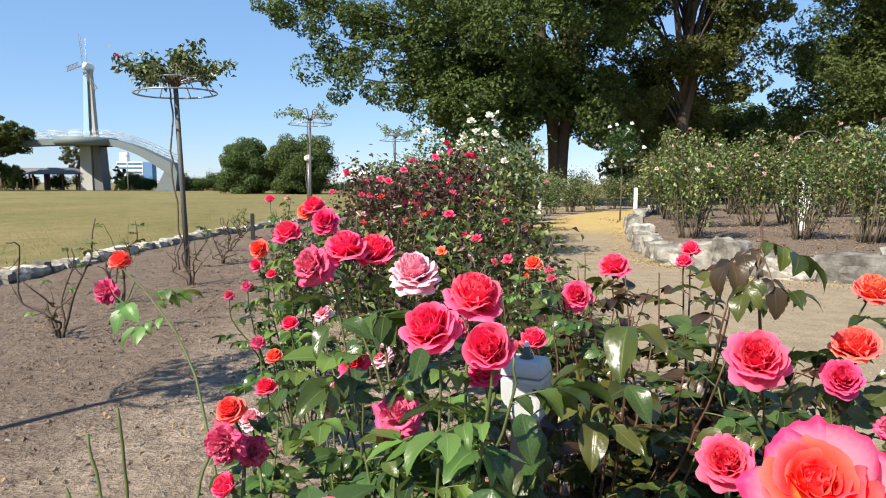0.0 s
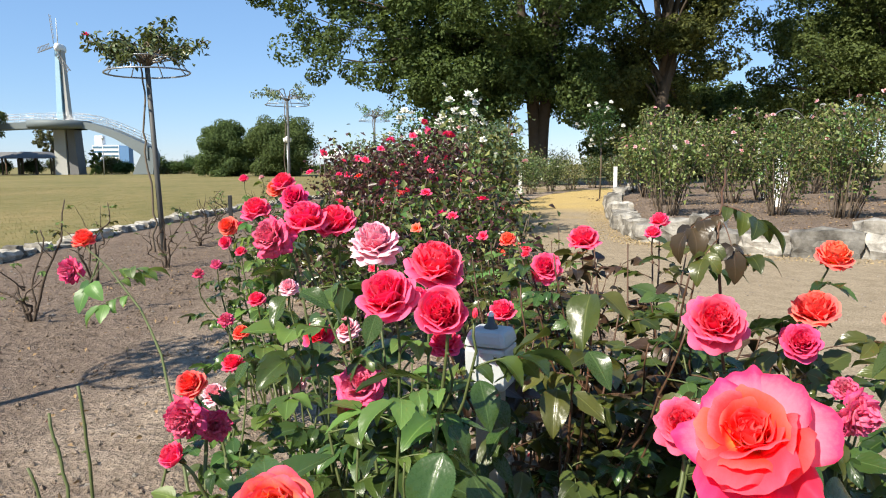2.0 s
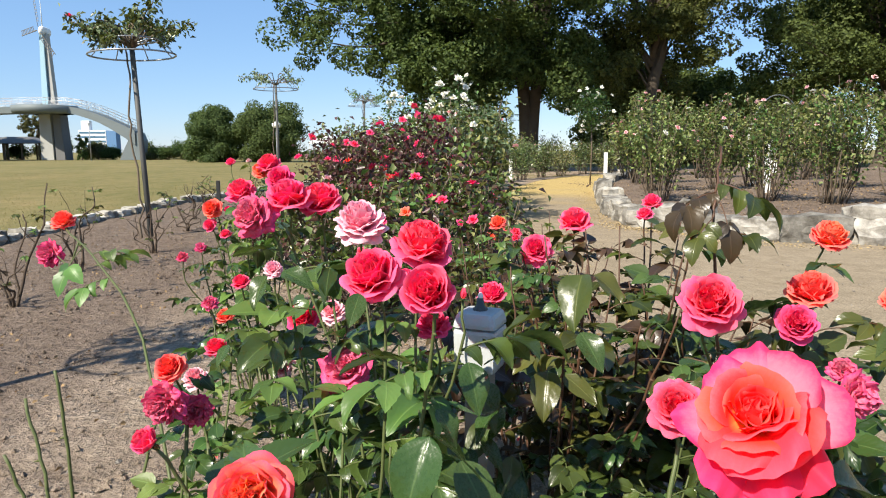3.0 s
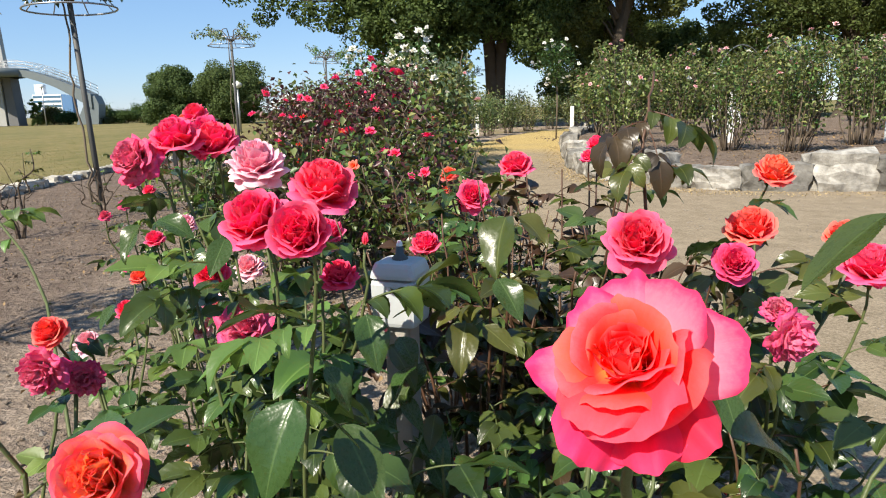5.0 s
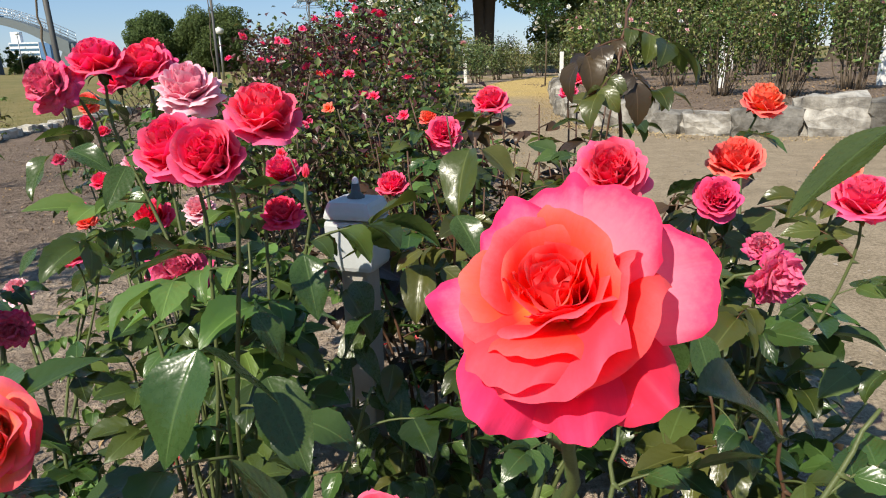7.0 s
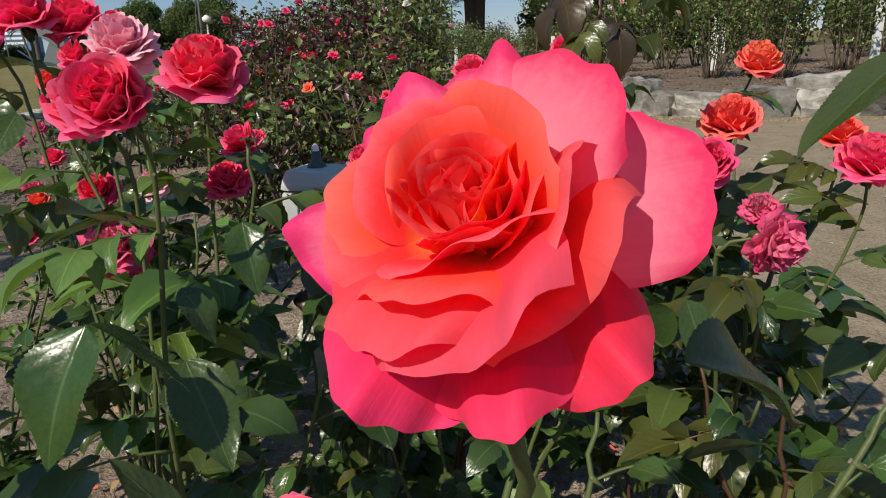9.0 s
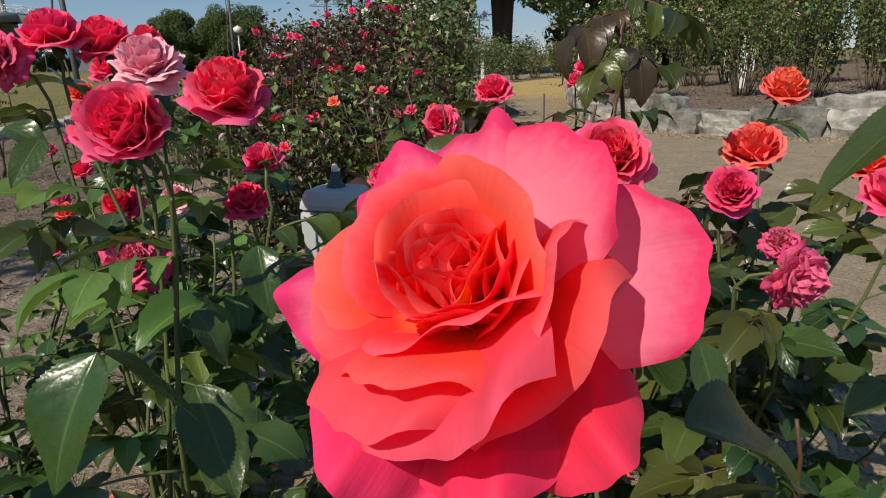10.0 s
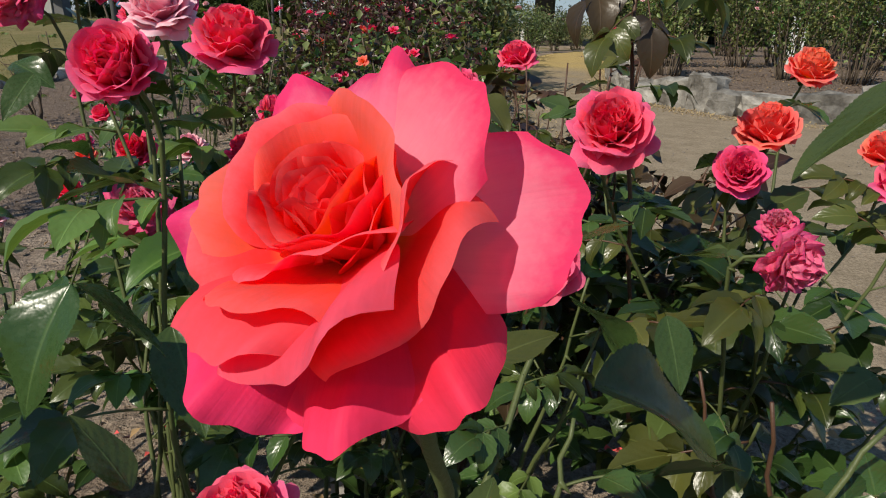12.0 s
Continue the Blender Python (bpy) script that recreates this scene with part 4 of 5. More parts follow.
    for k, (az, L, W, p0, p1, R, roll, lean, tone, ruf, skin, z0) in enumerate(petals):
        me = petal_mesh("petal", skin, tone, L=L, W=W, phi0=p0, phi1=p1, r0=0.05, R=R, ruf=ruf * 1.7, roll=roll, tip=0.008 + 0.012 * (k % 3), jags=0.9, rnd=0.16, seed=k * 1.37, nu=27, nv=25, bend=1.2, z0=z0)
        part("petal", me, flower, Matrix.Rotation(radians(az), 4, "Z") @ Matrix.Rotation(radians(lean), 4, "X"))
    neck = head - ax * size * 0.32
    line = cane(top, [(0.02, 0.0, -0.03), (0.03, 0.02, 0.3), (neck[0] * 0.5 + 0.02, neck[1] * 0.3 + 0.03, 0.58), neck - ax * 0.07 - (0, 0, 0.05), neck], 0.006, 0.0035, CANE_GREEN, True, 20)
    dress(top, line, ["green"], 0.35, 0.09, 0.9, None, 0.75)
    second = Vector((0.458, 1.07, 0.662)) - Vector(o)
    sl = cane(top, [(-0.03, 0.05, -0.03), (-0.02, 0.12, 0.35), second - Vector((0, 0, 0.1)), second - Vector((0, 0, 0.02))], 0.0055, 0.003, CANE_GREEN)
    dress(top, sl, ["green"], 0.3, 0.05, 1.05, None, 0.85)
    bloom(top, second, 0.095, "red2", (-0.3, -0.7, 0.6))
    for k, (x, y, h) in enumerate(((0.3, 0.05, 0.66), (0.1, 0.15, 0.6))):
        ln = cane(top, [(0.03 * k - 0.1, 0.02, -0.03), (x * 0.4, y * 0.4, h * 0.5), (x * 0.8, y * 0.8, h * 0.85), (x, y, h)], 0.005, 0.002, CANE_GREEN)
        dress(top, ln, ["green", "green", "olive"], 0.45, 0.1, 1.15)
    return top


BIG = large_rose((0.3015, 0.543, 0.8728), (-0.297, -0.671, 0.679), 0.104)

# ---- rose bushes in the bed beside the camera ----
CLUSTER = rose_bush("rose bush with clustered hot-pink and pale pink double blooms", (-0.02, 1.2), [
    (-0.196, 1.411, 0.974, 0.1, "red2", UP), (-0.14, 1.45, 0.965, 0.1, "red", UP), (-0.053, 1.367, 0.93, 0.11, "pale", (0, -0.32, 0.93)),
    (0.065, 1.303, 0.893, 0.125, "red2", (0.15, -0.3, 0.93)), (-0.017, 1.13, 0.87, 0.11, "red", (-0.25, -0.45, 0.85)), (0.069, 0.941, 0.883, 0.098, "cupred", (-0.1, -0.8, 0.5)),
    (-0.259, 1.378, 0.942, 0.09, "pinkfade", (-0.5, -0.6, 0.3)), (-0.08, 1.29, 0.665, 0.1, "pinkfade", (0.1, -0.5, 0.6)), (0.131, 1.188, 0.817, 0.024, "bud", (0.1, 0, 1)),
], ["green", "green", "green", "light"], 4, 0.7, 0.24, 0.09, 1.25, CANE_GREEN, 0.5)
rose_bush("rose bush with spent crimson and pink blooms lower down", (-0.22, 1.7), [
    (-0.208, 1.594, 0.687, 0.085, "magenta", (-0.2, -0.6, 0.5)), (-0.159, 1.743, 0.667, 0.075, "pale", UP), (-0.283, 1.881, 0.53, 0.085, "pale", FACE), (-0.319, 1.876, 0.479, 0.06, "pale", FACE),
    (0.029, 1.696, 0.748, 0.09, "red", UP), (0.083, 1.28, 0.75, 0.07, "magenta", UP), (0.261, 1.916, 0.67, 0.09, "red", UP), (-0.449, 1.997, 0.695, 0.06, "red", UP), (-0.336, 1.901, 0.748, 0.06, "pale", UP),
], ["green", "light"], 7, 0.62, 0.25, 0.08, 1.1)
rose_bush("rose bush with orange, faded pink and pale spent blooms", (-0.34, 1.28), [
    (-0.422, 1.35, 0.653, 0.07, "coral", (-0.2, -0.5, 0.8)), (-0.427, 1.315, 0.595, 0.09, "faded", (-0.3, -0.8, -0.1)), (-0.42, 1.484, 0.586, 0.06, "pale", UP), (-0.39, 1.38, 0.553, 0.07, "faded", (0.1, -0.9, 0.0)),
    (-0.496, 1.987, 0.598, 0.06, "coral", UP), (-0.6, 2.188, 0.593, 0.055, "faded", UP), (-0.494, 1.881, 0.537, 0.07, "red", UP),
], ["green", "light"], 4, 0.45, 0.2, 0.075, 0.95)
rose_bush("low rose bush with an orange-centred pink bloom and a red bud", (-0.15, 0.85), [
    (-0.155, 0.88, 0.635, 0.115, "sunset", (-0.05, -0.85, 0.52)), (-0.275, 0.87, 0.715, 0.05, "cupred", (-0.6, -0.3, 0.6)),
], ["green"], 3, 0.45, 0.2, 0.065, 1.3)
rose_bush("small rose bush with a pink bloom close to the ground", (0.2, 0.75), [(0.214, 0.71, 0.622, 0.08, "red2", UP)], ["olive", "green"], 3, 0.4, 0.16, 0.06, 1.2)
BYPATH = rose_bush("rose bush with red, coral and orange double blooms by the path", (0.8, 1.35), [
    (0.547, 1.171, 0.811, 0.112, "red2", (-0.2, -0.7, 0.6)), (0.824, 1.345, 0.79, 0.105, "coral", UP), (0.773, 1.3, 0.737, 0.085, "magenta", (-0.2, -0.7, 0.5)), (0.997, 1.574, 0.867, 0.095, "coral", (0.2, -0.4, 0.8)),
    (0.735, 1.06, 0.683, 0.085, "faded", (0.7, -0.6, -0.25)), (0.722, 1.08, 0.722, 0.045, "faded", (-0.2, -0.4, 0.7)), (0.98, 1.24, 0.737, 0.11, "red", UP), (1.049, 1.404, 0.753, 0.09, "coral", UP),
], ["green", "green", "olive"], 8, 0.66, 0.36, 0.075, 1.3)
rose_bush("low bright green rose bush in front of the lamp", (0.4, 1.27), [], ["green", "light", "olive", "green"], 9, 0.6, 0.27, 0.08, 1.1, CANE_GREEN, 0.4)
rose_bush("leafy dark green rose beside the path without blooms", (0.82, 0.98), [], ["green", "green", "olive"], 5, 0.6, 0.26, 0.11, 1.15, CANE_RED, 0.5)
rose_bush("bronze-leaved rose bush with pink blooms and tall young shoots", (0.6, 1.85), [
    (0.554, 2.194, 0.843, 0.115, "red2", UP), (0.4, 2.006, 0.781, 0.1, "red2", FACE), (0.809, 2.22, 0.9, 0.07, "red", UP), (0.769, 2.166, 0.865, 0.06, "red", UP),
], ["bronze", "olive", "green"], 18, 0.93, 0.42, 0.06, 1.1, CANE_RED, 0.35)
AROUND = rose_bush("short leafy green rose shoots around the lamp post", (0.22, 1.33), [], ["green", "olive", "green"], 6, 0.52, 0.13, 0.07, 1.0, CANE_GREEN, 0.3)
LEGGY = rose_bush("leggy bronze-leaved rose bush beside the white lamp", (0.36, 1.6), [], ["olive", "green", "green", "bronze"], 12, 0.8, 0.32, 0.06, 1.15, CANE_RED)
rose_bush("bushy olive-leaved rose without blooms by the path", (0.82, 1.8), [], ["olive", "bronze", "green"], 12, 0.72, 0.32, 0.05, 1.15, CANE_RED)
rose_bush("reddish young rose shoots behind the lamp", (0.35, 2.3), [], ["bronze", "olive", "light"], 12, 0.7, 0.35, 0.055, 1.1, CANE_RED)
rose_bush("thicket of thin reddish rose shoots along the path", (0.4, 2.85), [], ["bronze", "olive", "olive"], 16, 0.8, 0.3, 0.05, 0.75, CANE_RED, 0.3)
rose_bush("thin reddish rose shoots with small olive leaves", (0.68, 3.05), [], ["bronze", "olive", "light"], 14, 0.78, 0.3, 0.055, 0.75, CANE_RED, 0.3)
rose_bush("small orange rose among reddish shoots", (0.52, 3.5), [(0.493, 3.704, 0.676, 0.11, "coral", UP), (0.544, 3.399, 0.635, 0.05, "red", UP)], ["bronze", "olive", "light"], 8, 0.7, 0.3, 0.055, 1.0, CANE_RED)
rose_bush("rose bush with red and orange double blooms", (-0.6, 2.75), [
    (-0.598, 2.621, 0.918, 0.125, "red2", UP), (-0.565, 2.829, 0.99, 0.09, "hot", FACE), (-0.453, 2.625, 0.962, 0.12, "magenta", FACE), (-0.525, 2.781, 1.015, 0.11, "red", UP),
    (-0.734, 2.714, 0.847, 0.09, "coral", FACE), (-0.745, 2.708, 0.784, 0.06, "red", FACE), (-0.853, 2.696, 0.663, 0.05, "faded", UP), (-0.783, 2.7, 0.699, 0.05, "faded", UP), (-0.658, 2.605, 0.76, 0.05, "red", UP),
], ["green", "green", "light"], 6, 0.7, 0.25, 0.065, 1.0)
LONE = thing("rose_bush", "lone thin arching rose shoot with a pink and an orange bloom", "rose bush", Matrix.Translation((-0.42, 1.38, 0)), "roses in the bed")
_ln = cane(LONE, [(0, 0, -0.03), (-0.08, 0.15, 0.3), (-0.3, 0.55, 0.58), (-0.52, 0.8, 0.74), (-0.68, 0.98, 0.79), (-0.73, 1.05, 0.81)], 0.0045, 0.0025, CANE_GREEN, True, 22)
cane(LONE, [_ln[15], (-0.66, 0.92, 0.7), (-0.76, 1.03, 0.72)], 0.003, 0.0022, CANE_GREEN, False, 8)
bloom(LONE, (-0.735, 1.06, 0.815), 0.095, "coral", UP)
bloom(LONE, (-0.775, 1.045, 0.72), 0.1, "faded", (-0.5, -0.8, 0.1))
for _k, _w in ((13, (0.9, -0.1, 0.2)), (14, (-0.3, -0.6, -0.6)), (12, (0.6, 0.5, 0.3)), (11, (-0.6, -0.3, -0.2))):
    leaf_on(LONE, _ln[_k], _w, 1.2, "light")

for key, a, b in (
    ("g", (0.067, 0.825, 0.735), (0.035, 0.787, 0.647)), ("g", (0.071, 0.825, 0.735), (0.124, 0.827, 0.674)), ("g", (0.132, 1.088, 0.739), (0.147, 1.050, 0.669)),
    ("g", (0.108, 0.899, 0.668), (0.146, 0.847, 0.593)), ("g", (0.249, 1.257, 0.710), (0.174, 1.217, 0.688)), ("g", (0.081, 1.010, 0.695), (0.111, 0.995, 0.642)),
    ("g", (-0.067, 1.142, 0.766), (-0.092, 1.098, 0.787)), ("g", (-0.197, 1.205, 0.857), (-0.216, 1.165, 0.812)), ("g", (-0.172, 1.205, 0.864), (-0.117, 1.184, 0.841)),
    ("g", (-0.311, 1.353, 0.696), (-0.319, 1.315, 0.663)), ("g", (-0.024, 0.984, 0.871), (-0.036, 0.950, 0.833)), ("g", (0.147, 0.713, 0.643), (0.107, 0.727, 0.683)),
):
    leaf_between(CLUSTER, a, b, key, random.uniform(-0.5, 0.5))
for key, a, b in (
     ("g", (0.452, 0.733, 0.728), (0.417, 0.729, 0.775)),
    ("o", (0.364, 0.717, 0.735), (0.409, 0.738, 0.741)), ("g", (0.510, 0.932, 0.759), (0.456, 0.907, 0.744)), ("g", (0.506, 0.814, 0.724), (0.515, 0.794, 0.672)),
):
    leaf_between(BIG, a, b, key, random.uniform(-0.4, 0.4))
leaf_between(BIG, (0.394, 0.59, 0.793), (0.458, 0.6, 0.757), "g", 0.3, 3)
leaf_between(BIG, (0.655, 0.8, 0.905), (0.574, 0.79, 0.831), "g", 0.15, 0)
for key, a, b in (
    ("g", (0.336, 1.207, 0.751), (0.365, 1.161, 0.697)), ("o", (0.288, 1.244, 0.669), (0.270, 1.189, 0.601)), ("o", (0.318, 1.240, 0.663), (0.363, 1.196, 0.624)),
    ("o", (0.286, 1.315, 0.752), (0.207, 1.267, 0.740)), ("o", (0.379, 1.374, 0.822), (0.342, 1.305, 0.732)), ("o", (0.399, 1.372, 0.821), (0.441, 1.309, 0.786)),
):
    leaf_between(LEGGY, a, b, key, random.uniform(-0.5, 0.5))
_pick = random.Random(5)
for _k in range(16):
    _x, _y, _z = 0.14 + 0.11 * _pick.random(), 1.31 + 0.07 * _pick.random(), 0.3 + 0.021 * _k
    leaf_between(AROUND, (_x, _y, _z), (_x + _pick.uniform(-0.05, 0.05), _y - 0.045, _z - _pick.uniform(0.04, 0.075)), "ggo"[_k % 3], _pick.uniform(-0.4, 0.4))
_o = BYPATH.matrix_basis.translation
_ln = cane(BYPATH, [Vector((0.72, 1.36, -0.03)) - _o, Vector((0.64, 1.3, 0.5)) - _o, Vector((0.585, 1.26, 0.9)) - _o, Vector((0.6, 1.29, 0.99)) - _o, Vector((0.645, 1.38, 1.07)) - _o], 0.0036, 0.002, CANE_RED, True, 24)
for _k, _w, _s, _c in ((17, (-0.9, -0.3, -0.3), 1.1, "bronze"), (18, (0.7, -0.6, -0.3), 1.1, "olive"), (16, (0.1, -0.8, -0.7), 0.9, "bronze"), (13, (-0.6, -0.6, -0.4), 1.0, "olive"), (12, (0.8, -0.3, 0.0), 1.0, "olive")):
    leaf_on(BYPATH, _ln[_k], _w, _s, _c)
bud(BYPATH, Vector((0.648, 1.388, 1.075)) - _o, 0.014, LIGHT, (0, 0, 1))
cane(LEGGY, [(0.03, 0, -0.03), (0.03, -0.1, 0.4), (0.03, -0.22, 0.84)], 0.005, 0.0024, CANE_RED)


# ---- pruned roses in the open soil ----
def pruned_rose(at, h, seed, canes=5, leafy=4, label="hard-pruned rose stump with a few bare canes"):
    g = np.random.default_rng(seed)
    top = thing("pruned_rose", label, "rose bush", Matrix.Translation((*at, 0)), "pruned roses")
    for k in range(canes):
        a = k * 2.4 + g.uniform(-0.6, 0.6)
        hh, r = h * (1.0 if k == 0 else g.uniform(0.35, 0.85)), h * g.uniform(0.1, 0.42)
        c, s = math.cos(a), math.sin(a)
        bend = g.normal(0, 0.05, (2, 3))
        p = [(0.02 * c, 0.02 * s, -0.04), (0.25 * r * c, 0.25 * r * s, hh * 0.22), np.array((r * 0.75 * c, r * 0.75 * s, hh * 0.5)) + bend[0], np.array((r * 0.8 * c, r * 0.8 * s, hh * 0.75)) + bend[1], (r * math.cos(a + 0.5), r * math.sin(a + 0.5), hh)]
        ln = cane(top, p, 0.012 if k < 3 else 0.008, 0.004, STUMP, True, 14)
        for q in (6, 9):
            w = g.normal(0, 0.09, 3) + (0, 0, 0.1)
            tw = cane(top, [ln[q], ln[q] + w * 0.5 + g.normal(0, 0.015, 3), ln[q] + w], 0.004, 0.002, STUMP, False, 6, "twig")
            if k < leafy:
                leaf_on(top, tw[-1], (g.normal(), g.normal(), 0.2), 0.8, "light" if k % 2 else "olive")
        if k == 0:
            dress(top, ln, ["olive", "light"], 0.75, 0.07, 0.8)
    return top


for k, (x, y, h) in enumerate(((-2.73, 4.75, 0.85), (-3.0, 6.2, 0.75), (-2.75, 7.3, 0.65), (-3.05, 9.3, 0.6), (-3.5, 11.0, 0.7), (-2.9, 12.5, 0.6), (-4.1, 13.6, 0.6), (-3.7, 15.5, 0.8), (-4.2, 17.4, 0.6), (-2.3, 10.2, 0.6))):
    pruned_rose((x, y), h, 200 + k)
PC = thing("pruned_rose", "four cut thorny green canes standing in bare soil", "rose bush", Matrix.Translation((-0.8, 1.55, 0)), "pruned roses")
for p in ([(0.02, 0, -0.04), (0.0, 0.03, 0.25), (-0.07, 0.09, 0.49)], [(0.04, 0, -0.04), (0.05, 0.03, 0.3), (0.025, 0.05, 0.57)], [(0.1, 0.1, -0.04), (0.16, 0.2, 0.3), (0.2, 0.26, 0.5)], [(-0.03, 0.02, -0.04), (-0.05, 0.05, 0.16), (-0.12, 0.07, 0.36)]):
    cane(PC, p, 0.0046, 0.0036, CANE_GREEN, True, 18)
rose_bush("thin rose bush with two small red blooms", (-1.3, 5.4), [(-1.364, 5.338, 0.986, 0.085, "red", UP), (-1.227, 5.34, 0.995, 0.05, "pink", UP)], ["light", "olive"], 4, 0.7, 0.25, 0.08, 1.0)

# ---- garden lamp ----
def garden_lamp(at):
    top = thing("garden_lamp", "small white box-headed garden lamp on a post", "lamp", pose(*at, 0.2, 0, 0, -24) @ Matrix.Scale(0.74, 4))
    part("post", bm_mesh("post", box_bm((0.072, 0.072, 0.83), 0.006, (0, 0, -0.25)), LAMPPOST), top)
    part("head", bm_mesh("head", box_bm((0.118, 0.118, 0.125), 0.012, (0, 0, 0.545), 1.06), LAMPSHADED, False), top)
    part("lid", bm_mesh("lid", box_bm((0.132, 0.132, 0.045), 0.014, (0, 0, 0.672), 0.82), LAMPSHADED, False), top)
    v, f = lathe([(0.022, 0.714), (0.021, 0.722), (0.012, 0.73), (0.009, 0.752), (0.0, 0.753)], 14)
    part("cap", Build().add(v, f).mesh("cap", [DARKSTEEL]), top, None, "dark grey cap")
    v, f = lathe([(0.008, 0.75), (0.008, 0.76), (0.004, 0.767), (0.0, 0.768)], 12)
    part("tip", Build().add(v, f).mesh("tip", [WHITEPAINT]), top, None, "white tip")
    return top


garden_lamp((0.187, 1.47))

# ---- standard roses on poles ----
US = "weeping standard rose trained over a wire ring on a grey pole"
umbrella_rose((-3.33, 8.75), 2.36, 0.5, 20, 3, [GREEN, OLIVE, GREY], 1300, US, -2.0, 1)
umbrella_rose((-3.05, 1.88), 2.36, 0.36, 16, 4, [GREEN, OLIVE, GREY], 520, US)
umbrella_rose((-3.34, 17.0), 2.68, 0.53, 6, 5, [GREY], 330, "nearly bare standard rose on a wire ring and grey pole")
umbrella_rose((-1.7, 23.5), 2.7, 0.53, 12, 6, [GREY, LIGHT], 420, US)
umbrella_rose((5.2, 39), 2.9, 0.53, 10, 8, [GREY, LIGHT], 300, US)

# ---- bushes further off ----
dark = [far_bush("purple-leaved rose bush full of red blooms", 1.5, 0.55, [PURPLE, OLIVE, PURPLE, BRONZE, PURPLE], 1700, 18, 50 + k, (("red", 6), ("coral", 1), ("pink", 1)), 0.07, 0.2, "bushes further off", 0.13) for k in range(3)]
for k, (x, y, s) in enumerate(((-0.85, 8.5, 0.92), (-0.4, 8.1, 1.02), (0.12, 8.3, 1.0), (-0.05, 6.9, 0.85), (0.4, 8.9, 0.92), (-0.6, 7.3, 0.78))):
    m = pose(x, y, 0, 0, 0, k * 77) @ Matrix.Scale(s, 4)
    if k < 3:
        dark[k].matrix_basis = m
    else:
        copy_thing(dark[k % 3], m).scale = (s, s, s)
green = [far_bush("leafy green rose bush with a few red blooms", 0.95, 0.45, [GREEN, OLIVE, DULL, BRONZE, PURPLE, LIGHT], 1100, 22, 60 + k, (("red", 3), ("coral", 1)), 0.068, 0.2, "bushes further off", 0.09) for k in range(3)]
for k, (x, y, s) in enumerate(((-0.1, 4.6, 0.95), (0.4, 5.2, 1.0), (-0.65, 5.4, 1.0), (0.2, 6.2, 1.1), (0.5, 6.5, 1.1), (0.3, 4.2, 0.85), (-0.35, 3.9, 0.8), (0.5, 7.6, 1.1), (-1.3, 6.2, 0.8))):
    m = pose(x, y, 0, 0, 0, k * 67)
    b = green[k] if k < 3 else copy_thing(green[k % 3], m)
    b.matrix_basis = m @ Matrix.Scale(s, 4)
white = far_bush("tall rose bush covered in small white blooms", 2.3, 0.8, [GREEN, GREY, LIGHT], 7000, 26, 70, (("white", 120),), 0.08, 0.2, "bushes further off", 0.14)
white.matrix_basis = pose(0.55, 12, 0)
copy_thing(white, pose(-0.2, 13, 0, 0, 0, 90)).scale = (0.9, 0.9, 0.85)
mid = [far_bush("green rose bush with a few pale blooms", 1.5, 0.62, [GREEN, DULL, GREY], 1900, 20, 80 + k, (("white", 3), ("pink", 3)), 0.075, 0.25) for k in range(3)]
spots = [(1.0, 10.5, 1.1), (1.2, 13.5, 1.1), (1.5, 16, 1.1), (1.9, 18.5, 1.0), (2.3, 20.5, 1.0), (0.6, 16, 1.2), (0.8, 19, 1.1), (2.6, 23, 1.0), (1.2, 22, 1.1), (3.9, 25.0, 0.85), (5.0, 27.0, 0.85), (6.2, 28.9, 0.85), (7.6, 30.6, 0.9), (9.2, 32.3, 0.95)]
spots2 = [(9.6, 34.4, 1.0), (11.2, 35.3, 1.0), (13, 36, 1.0), (3, 29, 1.1), (5, 33, 1.1), (7, 35.5, 1.1), (0.2, 9.8, 0.9), (-0.9, 11, 0.9), (-1.0, 15, 0.9), (-0.4, 18, 0.9)]
for k, (x, y, s) in enumerate(spots + spots2):
    m = pose(x, y, 0, 0, 0, k * 67)
    b = mid[k] if k < 3 else copy_thing(mid[k % 3], m)
    b.matrix_basis = m @ Matrix.Scale(s * 1.15, 4)
tall = [far_bush("tall leafy rose bush with thin bare canes and pale pink blooms", 1.85, 0.66, [DULL, GREEN, LIGHT, DULL, OLIVE, DULL], 1500, 24, 90 + k, (("pink", 5), ("white", 2)), 0.075, 0.3, "bushes further off", 0.1, 0.035) for k in range(4)]
row = [(4.0, 11.0, 0.9), (5.75, 10.9, 0.84), (6.5, 10.3, 0.88), (7.7, 15.2, 1.0), (5.0, 13.9, 0.95), (6.5, 14.3, 0.95), (8.3, 11.3, 0.95), (9.5, 10.1, 0.85), (5.7, 17, 1.05), (9.3, 14.6, 1.1), (10.8, 13, 1.05), (6.4, 20, 1.1)]
row2 = [(8.6, 20, 1.15), (10.6, 18.4, 1.15), (12.6, 16.5, 1.15), (7.9, 22.5, 1.15), (12.5, 21, 1.2), (15, 19, 1.2), (11, 25.5, 1.2), (14, 27, 1.2), (17, 23, 1.25), (11.2, 9.4, 0.9), (12.5, 12, 1.0)]
for k, (x, y, s) in enumerate(row + row2):
    m = pose(x, y, 0.24, 4 * math.sin(k * 2.1), 4 * math.cos(k * 1.7), k * 71)
    b = tall[k] if k < 4 else copy_thing(tall[k % 4], m)
    b.matrix_basis = m @ Matrix.Scale(s * (1.1 if k < 8 else 1.22), 4)

